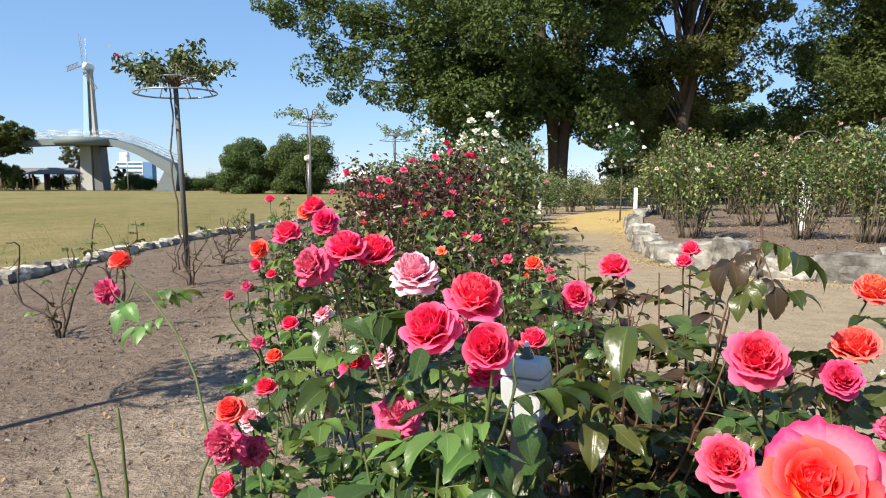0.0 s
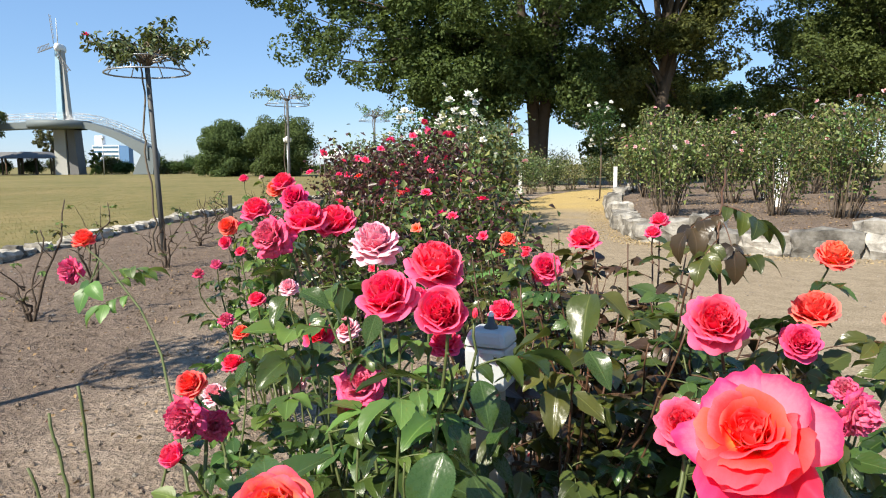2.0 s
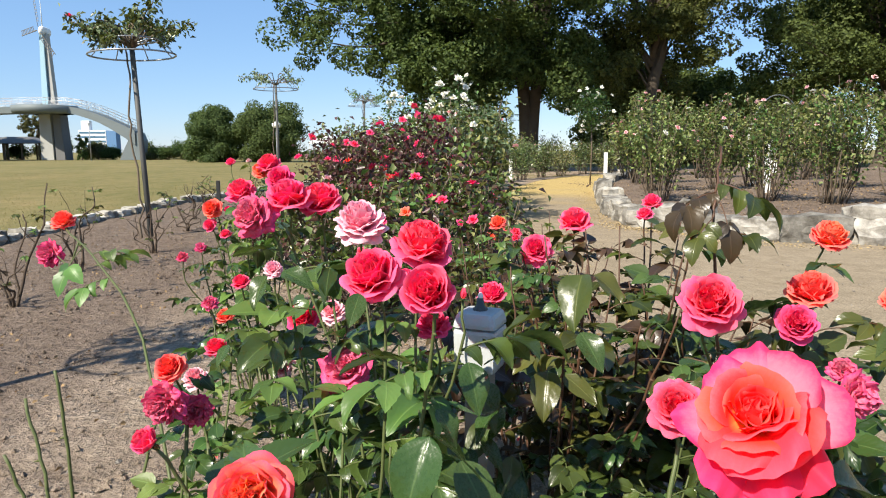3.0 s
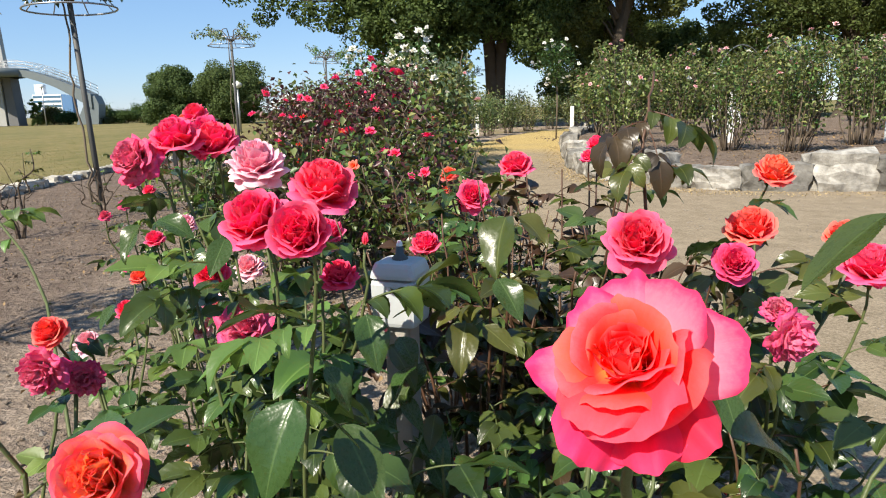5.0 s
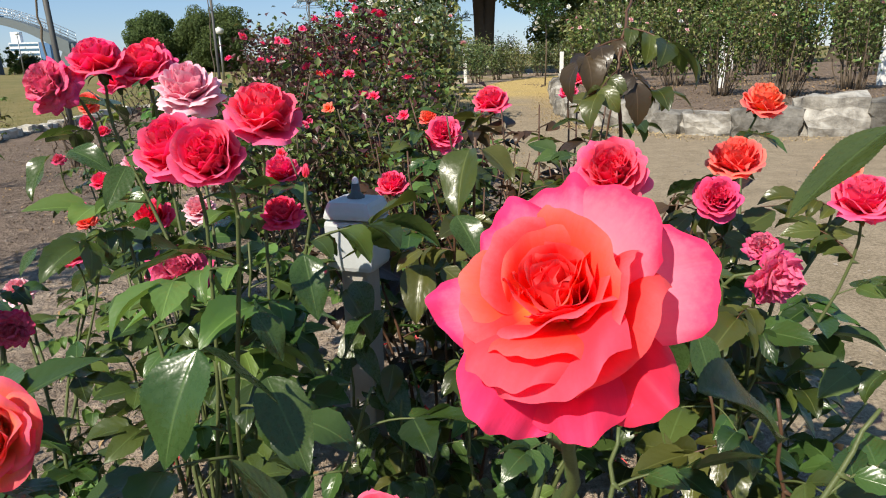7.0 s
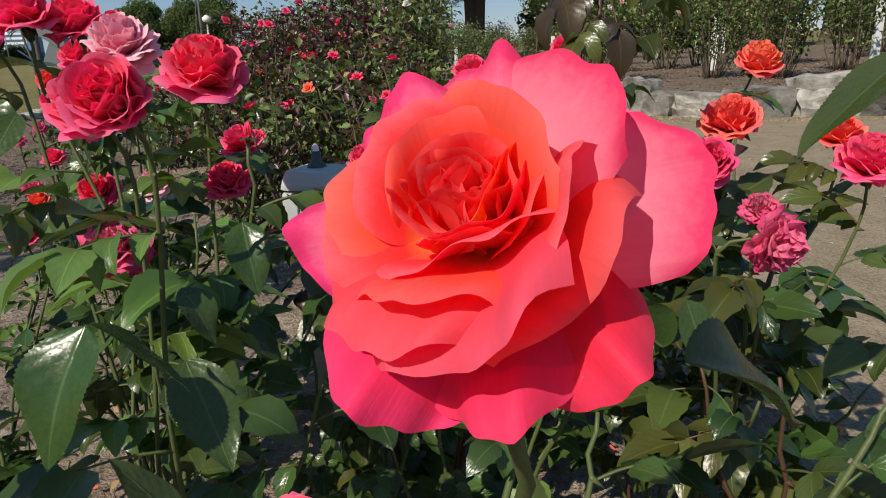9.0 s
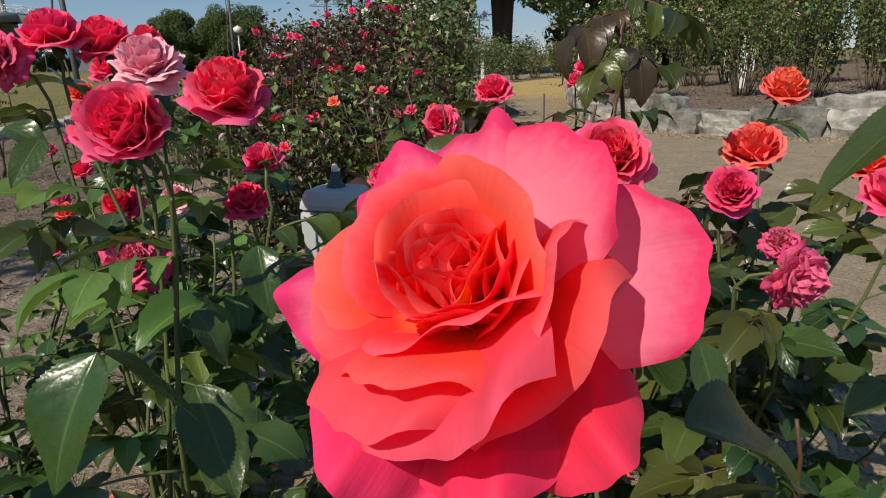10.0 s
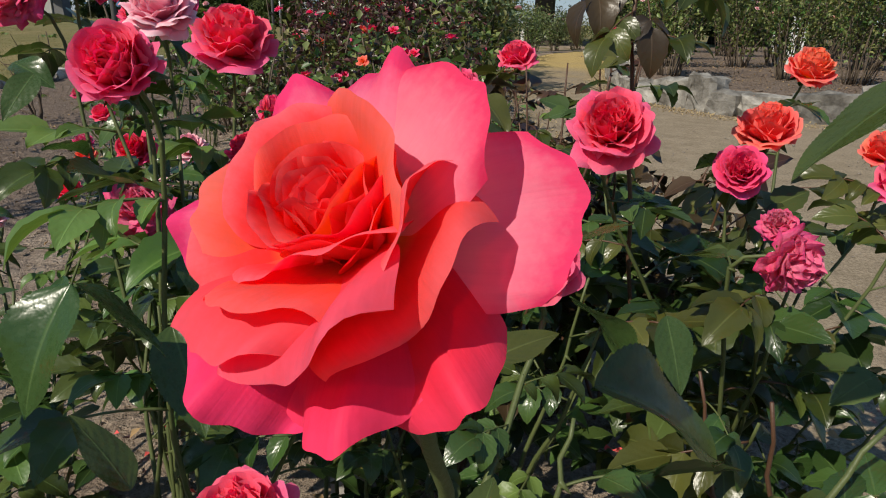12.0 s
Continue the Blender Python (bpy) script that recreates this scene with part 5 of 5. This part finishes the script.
# ---- trees ----
LOW = [(-10.8, -1.5, 6.4), (-11.6, -1, 7.4), (-12.8, 0, 9.0), (-13.6, -1, 10.4), (-14.6, 0, 10.6), (-6.9, -2, 5.0), (-5.7, -1, 4.0), (-4.0, -3, 4.7), (-7.0, 1, 5.6), (-5, 2, 4.6), (-3, 3, 4.4), (2, -3, 4.4), (3, -1, 4.9), (4, 1, 5.4), (2.5, 3, 5.0), (-4.4, -2, 3.7), (-2.6, -2, 3.5), (2.4, -2, 3.6), (-5.6, -1, 4.6)]
FORK = [(-3.2, -1, 5.0), (-2.2, 1, 6.0), (-4.2, 1, 6.6), (-1.6, -1, 7.6), (-3.4, 0, 8.0), (3.6, 0, 6.7), (4.6, -0.5, 10.2), (3.4, 0.5, 10.6), (2.2, -1, 9.6), (1.4, -2, 8.4), (-1.0, 2, 4.4), (1.8, 2, 4.2)]
RIGHT = [(-8.6, 0, 5.6), (-7.6, 1, 4.6), (-6.4, 0, 6.6), (-5.4, 1, 8.4), (-7.0, -1, 8.0)]
tree("huge old camphor tree with dark spreading evergreen crown", (5.9, 35.5), 22, 0.45, 60, 10, 200000, 0.2, CAMPHOR, 5, 10.6, 0.2, "camphor_tree", "camphor trees", 2, extra=LOW, taper=0.35, clump=(0.045, 0.09), shift=-3.0)
tree("old camphor tree with a leaning dark trunk and dense crown", (12.6, 36.5), 21, 0.5, 34, 9, 100000, 0.2, CAMPHOR, 9, 6.4, 0.42, "camphor_tree", "camphor trees", 1, extra=FORK, clump=(0.08, 0.15), bow=1.6)
tree("dark evergreen camphor tree at the garden's edge", (27.5, 39), 18, 0.6, 60, 9, 130000, 0.21, CAMPHOR, 14, 8.6, 0.24, "camphor_tree", "camphor trees", 1, extra=RIGHT, clump=(0.06, 0.12))
for x, y, h, r, s in ((15.5, 51, 8.2, 4.6, 16), (21, 52, 7.4, 5.0, 19), (29, 54, 6.4, 6.0, 18), (43, 52, 11, 7.0, 17)):
    tree("broad evergreen tree behind the rose garden", (x, y), h, 0.3, 36, 8, 30000, 0.28, CAMPHOR, s, r, 0.04, "evergreen_tree", "trees behind the garden", 1, clump=(0.09, 0.17))
tree("round dense evergreen tree on the far lawn rim", (-21.6, 74), 6.0, 0.25, 40, 10, 80000, 0.2, ROUND, 22, 3.1, 0.0, "round_tree", "round trees", 1, clump=(0.17, 0.3), taper=0.8)
tree("round dense evergreen tree on the far lawn rim", (-15.6, 73), 6.1, 0.25, 44, 10, 88000, 0.2, ROUND, 25, 3.8, 0.0, "round_tree", "round trees", 1, clump=(0.16, 0.28), taper=0.8)
tree("dark evergreen tree beside the pavilion", (-61, 92), 11, 0.4, 30, 10, 20000, 0.4, ROUND, 27, 5.5, 0.08, "round_tree", "", 1)


# ---- windmill tower with arched footbridge ----
def slab(name, pts, mat, parent, y0, y1, label=""):
    """An upright plate: an outline in x and z, from y0 to y1."""
    n = len(pts)
    v = [(x, y0, z) for x, z in pts] + [(x, y1, z) for x, z in pts]
    f = [list(range(n)), list(range(n, 2 * n))[::-1]] + [[k, k + n, (k + 1) % n + n, (k + 1) % n] for k in range(n)]
    bm = bmesh.new()
    vs = [bm.verts.new(q) for q in v]
    for q in f:
        bm.faces.new([vs[i] for i in q])
    bmesh.ops.recalc_face_normals(bm, faces=bm.faces[:])
    return part(name, bm_mesh(name, bm, mat), parent, None, label)


def windmill(at, turn):
    top = thing("windmill_tower", "slim white windmill-shaped lookout tower on a concrete base", "tower", pose(*at, 0, 0, 0, turn) @ Matrix.Diagonal((0.68, 1, 1, 1)))
    slab("left_leg", [(-1.1, 0), (0.5, 0), (0.6, 17.4), (-0.1, 17.4)], PALEBLUE, top, -0.7, 0.2, "pale blue-white tapering leg")
    slab("right_leg", [(1.2, 0), (2.2, 0), (1.0, 17.0), (0.6, 17.0)], CONCRETE, top, -0.4, 0.5)
    slab("base", [(-1.5, 0), (1.0, 0), (0.9, 6.2), (-1.35, 6.2)], CONCRETE, top, -1.0, 1.6)
    # Right half of the concrete base, coloured dark as its unlit side.
    slab("shaded_base_column", [(1.3, 0), (3.1, 0), (2.6, 6.2), (1.2, 6.2)], ROOFSHADE, top, -0.8, 1.4)
    v, f = lathe([(0.0, -1.2), (0.55, -1.2), (0.62, -0.9), (0.62, 0.6), (0.4, 0.9), (0, 0.95)], 16)
    part("nacelle", Build().add(v, f, pose(0.3, 0, 17.3, 90)).mesh("nacelle", [WHITEPAINT]), top)
    v, f = tube([(0.3, -0.3, 17.8), (0.3, -0.3, 21.2)], 0.09, 0.05, 6)
    part("mast", Build().add(v, f).mesh("mast", [WHITEPAINT]), top)
    # The side blades are a darker grey to paint in their shade.
    for a, mt in ((-8, STEEL), (-104, ROOFSHADE), (138, ROOFSHADE)):
        arm = part("blade", bm_mesh("blade", box_bm((0.16, 0.14, 3.3), 0.03, (0, 0, 0.3), 0.7), mt), top, Matrix.Translation((0.3, -1.3, 17.3)) @ Matrix.Rotation(radians(a), 4, "Y") @ Matrix.Diagonal((0.5 if a == -8 else 1.0, 1, 0.95 if a == -104 else 1.2, 1)), "lattice windmill blade")
        for k in range(9):
            part("slat", bm_mesh("slat", box_bm((0.62, 0.05, 0.1), 0.0, (0.32, 0, 0.9 + 0.3 * k)), mt), arm)
        part("edge_bar", bm_mesh("edge_bar", box_bm((0.07, 0.07, 2.6), 0.0, (0.62, 0, 0.85)), mt), arm)
    return top


windmill((-50.5, 97), 0)


def footbridge(at):
    top = thing("footbridge", "arched pale concrete footbridge with thin metal railing", "bridge", pose(*at, 0))
    n = 40
    xs = np.linspace(-22, 12.2, n)
    deck = np.where(xs < 3, 7.2 - 0.006 * (xs - 1) ** 2 * np.where(xs < 0, 0.75, 1), 0)
    deck = np.where(xs >= 3, 7.2 - 3.3 * (np.maximum(xs - 3, 0) / 9.2) ** 1.5, deck)
    thick = np.interp(xs, [-22, -10, 0, 3, 8, 12.2], [0.8, 0.7, 0.95, 0.85, 1.1, 1.9])
    slab("deck", [(x, z) for x, z in zip(xs, deck)] + [(x, z - t) for x, z, t in zip(xs[::-1], deck[::-1], thick[::-1])], BRIDGEGREY, top, -1.4, 1.2)
    for y in (-1.35, 1.15):
        for h in (0.35, 0.7, 1.1):
            v, f = tube(np.stack([xs, np.full(n, y), deck + h], 1), 0.035, 0.035, 4)
            part("rail", Build().add(v, f).mesh("rail", [STEEL]), top)
        for k in range(0, n, 1):
            v, f = tube([(xs[k], y, deck[k] - 0.02), (xs[k], y, deck[k] + 1.1)], 0.03, 0.03, 4)
            part("baluster", Build().add(v, f).mesh("baluster", [STEEL]), top)
    # Concrete foot in the dark deck grey, which paints its face as shaded.
    slab("foot", [(9.9, 0), (12.7, 0), (13.0, 2.6), (12.6, 3.7), (11.6, 3.4), (10.6, 1.5)], BRIDGEGREY, top, -1.2, 1.0)
    v, f = lathe([(3.4, 6.2), (4.0, 6.4), (4.0, 7.25), (3.3, 7.3), (0, 7.3)], 24)
    part("platform", Build().add(v, f).mesh("platform", [BRIDGEGREY]), top)
    return top


footbridge((-50.0, 95.2))


def pavilion(at):
    top = thing("pavilion", "low open pavilion with a grey hipped roof", "pavilion", pose(*at, 0))
    bm = box_bm((8.6, 5, 0.95), 0.03, (0, 0, 2.35), 0.35)
    part("roof", bm_mesh("roof", bm, ROOFSHADE), top)
    for x in (-3.6, -1.2, 1.2, 3.6):
        for y in (-1.9, 1.9):
            part("column", bm_mesh("column", box_bm((0.2, 0.2, 2.4), 0.03, (x, y, 0)), BROWNWOOD), top)
    return top


pavilion((-57, 101))
_p = pavilion((-62.5, 103))


def office(at):
    top = thing("office_building", "distant white and blue office block", "building", pose(*at, -3) @ Matrix.Diagonal((0.42, 0.42, 0.78, 1)))
    part("wall", bm_mesh("wall", box_bm((36, 14, 21), 0.1), BLDGWHITE), top)
    part("wing", bm_mesh("wing", box_bm((13, 14, 20.5), 0.1, (24.6, 0.4, 0)), BLDGBLUE), top)
    part("roof_house", bm_mesh("roof_house", box_bm((11, 8, 7), 0.1, (-10, 0, 21)), BLDGWHITE), top)
    w = part("window_band", bm_mesh("window_band", box_bm((34.6, 0.3, 1.5), 0.02, (0, -7.1, 0)), BLUEGLASS), top, Matrix.Translation((0, 0, 2.6)))
    for k in range(1, 6):
        part("window_band", w.data, top, Matrix.Translation((0, 0, 2.6 + 3.2 * k)))
    return top


office((-184, 400))


# ---- small things ----
def stake(at, h, w, mat, label, name="stake", cat="marker stake"):
    top = thing(name, label, cat, Matrix.Translation((*at,)), "marker stakes")
    part("post", bm_mesh("post", box_bm((w, w * 0.7, h + 0.1), 0.006, (0, 0, -0.1)), mat), top)
    return top


stake((-3.74, 13.2, 0), 0.52, 0.07, BLACKPLASTIC, "short black plant label stake in the soil")
for x, y, z, h in ((3.6, 25.6, 0, 0.75), (8.0, 15.8, 0.24, 1.35), (6.85, 13.0, 0.24, 1.0), (6.2, 22, 0.3, 0.7)):
    stake((x, y, z), h, 0.11, WHITEPAINT, "white painted wooden marker post")
for x, y, z, h in ((13.2, 24.6, 0.24, 1.1), (13.4, 27, 0.24, 1.7), (9.6, 12.3, 0.24, 1.25)):
    stake((x, y, z), h, 0.13, WHITEPAINT, "white painted wooden marker post")


def standard_rose(at, h, seed):
    top = thing("standard_rose", "small white-flowered standard rose on a thin stem", "standard rose", Matrix.Translation((*at,)), "standard roses along the lawn")
    g = np.random.default_rng(seed)
    v, f = tube([(0, 0, -0.1), (0.02, 0, h * 0.5), (0, 0, h)], 0.022, 0.018, 7)
    part("stem", Build().add(v, f).mesh("stem", [CANE_OLD]), top)
    q = g.normal(0, 1, (1300, 3))
    q = q / np.linalg.norm(q, axis=1)[:, None] * (g.uniform(0.1, 1, 1300) ** 0.5)[:, None] * (0.55, 0.55, 0.6) + (0, 0, h + 0.35)
    part("foliage", leaf_cloud(q, 0.08, GREEN, seed), top)["kind"] = "stuff"
    for k in range(26):
        p = q[k] + (q[k] - (0, 0, h + 0.35)) * 0.2
        part("bloom", FAR["white"], top, Matrix.Translation(p) @ to_axis((g.normal(), g.normal() - 0.5, 0.8)) @ Matrix.Scale(0.13, 4))
    return top


standard_rose((4.75, 18.3, 0.24), 1.55, 301)


def rose_arch(at, n):
    top = thing("rose_arch", "white metal hoops of a rose tunnel", "garden arch", pose(*at, 0.24, 0, 0, 25))
    for k in range(n):
        a = np.linspace(0, np.pi, 25)
        ln = np.stack([1.35 * np.cos(a), np.full(25, k * 1.6), 1.6 + 1.3 * np.sin(a)], 1)
        ln = np.vstack([[(1.35, k * 1.6, -0.1)], ln, [(-1.35, k * 1.6, -0.1)]])
        v, f = tube(ln, 0.018, 0.018, 6)
        part("hoop", Build().add(v, f).mesh("hoop", [STEEL]), top)
    return top


rose_arch((14.6, 24.5), 2)


def tent(at):
    top = thing("tent", "white peaked tent far across the lawn", "tent", pose(*at, 0))
    v, f = lathe([(2.0, 1.75), (2.0, 1.95), (1.0, 2.35), (0.0, 2.75)], 4)
    part("roof", Build().add(v, f, Matrix.Rotation(0.785, 4, "Z")).mesh("roof", [WHITEPAINT], False), top)
    for x in (-1.35, 1.35):
        for y in (-1.35, 1.35):
            v, f = tube([(x, y, -0.05), (x, y, 1.8)], 0.04, 0.04, 6)
            part("leg", Build().add(v, f).mesh("leg", [STEEL]), top)
    return top


tent((-8.6, 66))


def street_lamp(at, h):
    top = thing("street_lamp", "slim grey lamp post far across the lawn", "street lamp", pose(*at, 0))
    v, f = tube([(0, 0, -0.1), (0, 0, h)], 0.07, 0.05, 8)
    part("pole", Build().add(v, f).mesh("pole", [STEEL]), top)
    v, f = lathe([(0.0, h), (0.22, h + 0.05), (0.26, h + 0.25), (0.0, h + 0.4)], 10)
    part("head", Build().add(v, f).mesh("head", [WHITEPAINT]), top)
    return top


street_lamp((-42, 90), 4.6)
street_lamp((-8.0, 40), 2.4)


def shrub(at, h, w, mat, seed, label):
    top = thing("shrub", label, "shrub", Matrix.Translation((*at, 0)), "shrubs at the lawn's far rim")
    g = np.random.default_rng(seed)
    for k in range(4):
        v, f = tube([(0, 0, -0.05), (g.normal() * w * 0.15, 0, h * 0.4), (g.normal() * w * 0.3, 0, h * 0.8)], 0.06, 0.02, 5)
        part("stem", Build().add(v, f).mesh("stem", [BARK]), top)
    c = g.uniform(-1, 1, (14, 3)) * (w * 0.4, w * 0.25, h * 0.25) + (0, 0, h * 0.55)
    q = np.concatenate([p + g.normal(0, 0.33, (260, 3)) * (w * 0.3, w * 0.3, h * 0.45) for p in c])
    q[:, 2] = np.maximum(q[:, 2], 0.05)
    part("foliage", leaf_cloud(q, 0.24, mat, seed), top)["kind"] = "stuff"
    return top


for k in range(16):
    shrub((-78 + k * 3.1 + 0.8 * math.sin(k * 2.2), 104 + 2 * math.sin(k)), 1.6 + 1.1 * abs(math.sin(k * 1.7)), 3.4, (ROUND, OLIVE, ROUND)[k % 3], 400 + k, "low shrub along the far rim of the lawn")
for k in range(12):
    shrub((-38 + k * 3.3, 96 + math.sin(k)), 1.0 + 0.7 * abs(math.sin(k * 1.3)), 3.6, (OLIVE, ROUND)[k % 2], 440 + k, "low shrub along the far rim of the lawn")
tree("bare-looking thin tree behind the footbridge", (-60, 112), 9.5, 0.2, 24, 6, 5000, 0.3, OLIVE, 61, 3.6, 0.3, "thin_tree", "", 1)
tree("small dark conifer near the office block", (-46, 96), 3.6, 0.08, 18, 5, 2500, 0.22, ROUND, 62, 0.9, 0.1, "small_tree", "", 1)


# ---- loose bits on the ground ----
def clods(n, x0, x1, y0, y1, lo, hi, mat, seed, name, label, cat, z=0.0, flat=0.7):
    g = np.random.default_rng(seed)
    base = np.array([(1, 0, 0), (0, 1, 0), (-1, 0, 0), (0, -1, 0), (0, 0, 1), (0, 0, -1)], float)
    tri = np.array([(0, 1, 4), (1, 2, 4), (2, 3, 4), (3, 0, 4), (1, 0, 5), (2, 1, 5), (3, 2, 5), (0, 3, 5)])
    s = lo + (hi - lo) * g.uniform(0, 1, n) ** 3
    v = base[None] * g.uniform(0.6, 1.2, (n, 6, 1)) + g.normal(0, 0.15, (n, 6, 3))
    v *= s[:, None, None] * (1, 1, flat)
    a = g.uniform(0, 6.28, n)
    c, sn = np.cos(a)[:, None], np.sin(a)[:, None]
    v = np.stack([v[..., 0] * c - v[..., 1] * sn, v[..., 0] * sn + v[..., 1] * c, v[..., 2]], -1)
    x, y = g.uniform(x0, x1, n), y0 + (y1 - y0) * g.uniform(0, 1, n) ** 1.6
    hz = np.array([0.022 * (noise.noise(p * 1.3) + 0.5 * noise.noise(p * 4.1) + 0.3 * noise.noise(p * 11.0)) for p in (Vector((i, j, z)) for i, j in zip(x, y))])
    v += np.stack([x, y, z + hz + s * flat * 0.2], 1)[:, None]
    f = (np.arange(n)[:, None, None] * 6 + tri[None]).reshape(-1, 3)
    ob = new(name, mesh(name, v.reshape(-1, 3), f, mat, False))
    return tagged(ob, label, cat, "", "stuff")


clods(26000, -4.5, 1.2, 0.6, 10, 0.0025, 0.019, SOIL, 71, "soil_clods", "crumbs and clods of dry brown soil", "soil")
clods(1300, -4.5, 1.6, 0.6, 12, 0.005, 0.022, PEBBLE, 72, "pebbles", "scattered pale pebbles on the soil", "pebbles", 0.0, 0.6)
clods(3500, 1.2, 5, 2, 9, 0.003, 0.012, PEBBLE, 73, "gravel", "fine gravel on the sandy path", "gravel", -0.004, 0.6)
clods(4000, 3.8, 12, 8, 18, 0.008, 0.035, DUG, 74, "soil_clods", "crumbs and clods of dry brown soil on the raised bed", "soil", 0.24)


def litter(n, x0, x1, y0, y1, size, mat, seed, name, label, cat, z=0.012):
    g = np.random.default_rng(seed)
    p = np.stack([g.uniform(x0, x1, n), g.uniform(y0, y1, n), np.full(n, z) + g.uniform(0, 0.015, n)], 1)
    return tagged(new(name, leaf_cloud(p, size, mat, seed, None, 0.0)), label, cat, "", "stuff")


DRY = plain("dry_leaf", (0.3, 0.2, 0.1), 0.8, 0.2, 0.5, 20)
litter(1400, -4.4, 1.4, 0.7, 10, 0.03, DRY, 81, "leaf_litter", "dry brown leaf scraps on the soil", "leaf litter")
litter(900, 4, 11, 8, 16, 0.05, DRY, 82, "leaf_litter", "dry brown leaf scraps on the raised bed", "leaf litter", 0.25)
litter(160, -0.7, 1.1, 0.8, 2.6, 0.03, RED, 83, "fallen_petals", "fallen pink rose petals under the bushes", "petals")


def grass(n, seed):
    g = np.random.default_rng(seed)
    y = 2 + 36 * g.uniform(0, 1, n) ** 1.5
    x = -5.05 - (0.6 + y * 0.75) * g.uniform(0, 1, n)
    h, w = g.uniform(0.006, 0.026, n), g.uniform(0.002, 0.005, n) * (1 + y * 0.05)
    a = g.uniform(0, 6.28, n)
    base = np.stack([x, y, np.full(n, -0.03)], 1)
    s = np.stack([np.cos(a), np.sin(a), np.zeros(n)], 1) * w[:, None]
    tip = base + np.stack([g.normal(0, 0.4, n) * h, g.normal(0, 0.4, n) * h, h], 1)
    v = np.stack([base - s, base + s, tip], 1).reshape(-1, 3)
    m = Mat("grass_blade", 0.7, 0.2)
    m.col(m.ramp(m.island(), (0.0, (0.12, 0.125, 0.04)), (0.5, (0.19, 0.16, 0.06)), (1.0, (0.27, 0.215, 0.1))))
    me = mesh("grass", v, np.arange(3 * n).reshape(-1, 3), m.m, False)
    return tagged(new("grass", me), "short dry lawn grass", "grass", "", "stuff")


grass(70000, 91)


def verge(pts, n, spread, seed):
    """Straw and scraps gathered along the foot of the wall."""
    g = np.random.default_rng(seed)
    line = smooth_line([(*p, 0) for p in pts], 120)
    k = g.integers(0, 119, n)
    p = line[k] + (line[k + 1] - line[k]) * g.uniform(0, 1, (n, 1)) + np.stack([g.normal(0, spread, n), g.normal(0, spread, n), g.uniform(0.004, 0.012, n)], 1)
    return tagged(new("straw_litter", leaf_cloud(p, 0.024, STRAW, seed, None, 0.0)), "straw and dry scraps along the foot of the wall", "leaf litter", "", "stuff")


STRAW = plain("straw", (0.38, 0.29, 0.15), 0.85, 0.2, 0.4, 25)
verge([(9, 6.45), (4.45, 7.3), (3.2, 8.8), (2.9, 10.2), (3.5, 13.4), (4.6, 17.5)], 2600, 0.16, 95)
verge([(1.4, 6), (1.5, 10), (1.9, 14), (4.4, 23.8)], 1500, 0.14, 96)
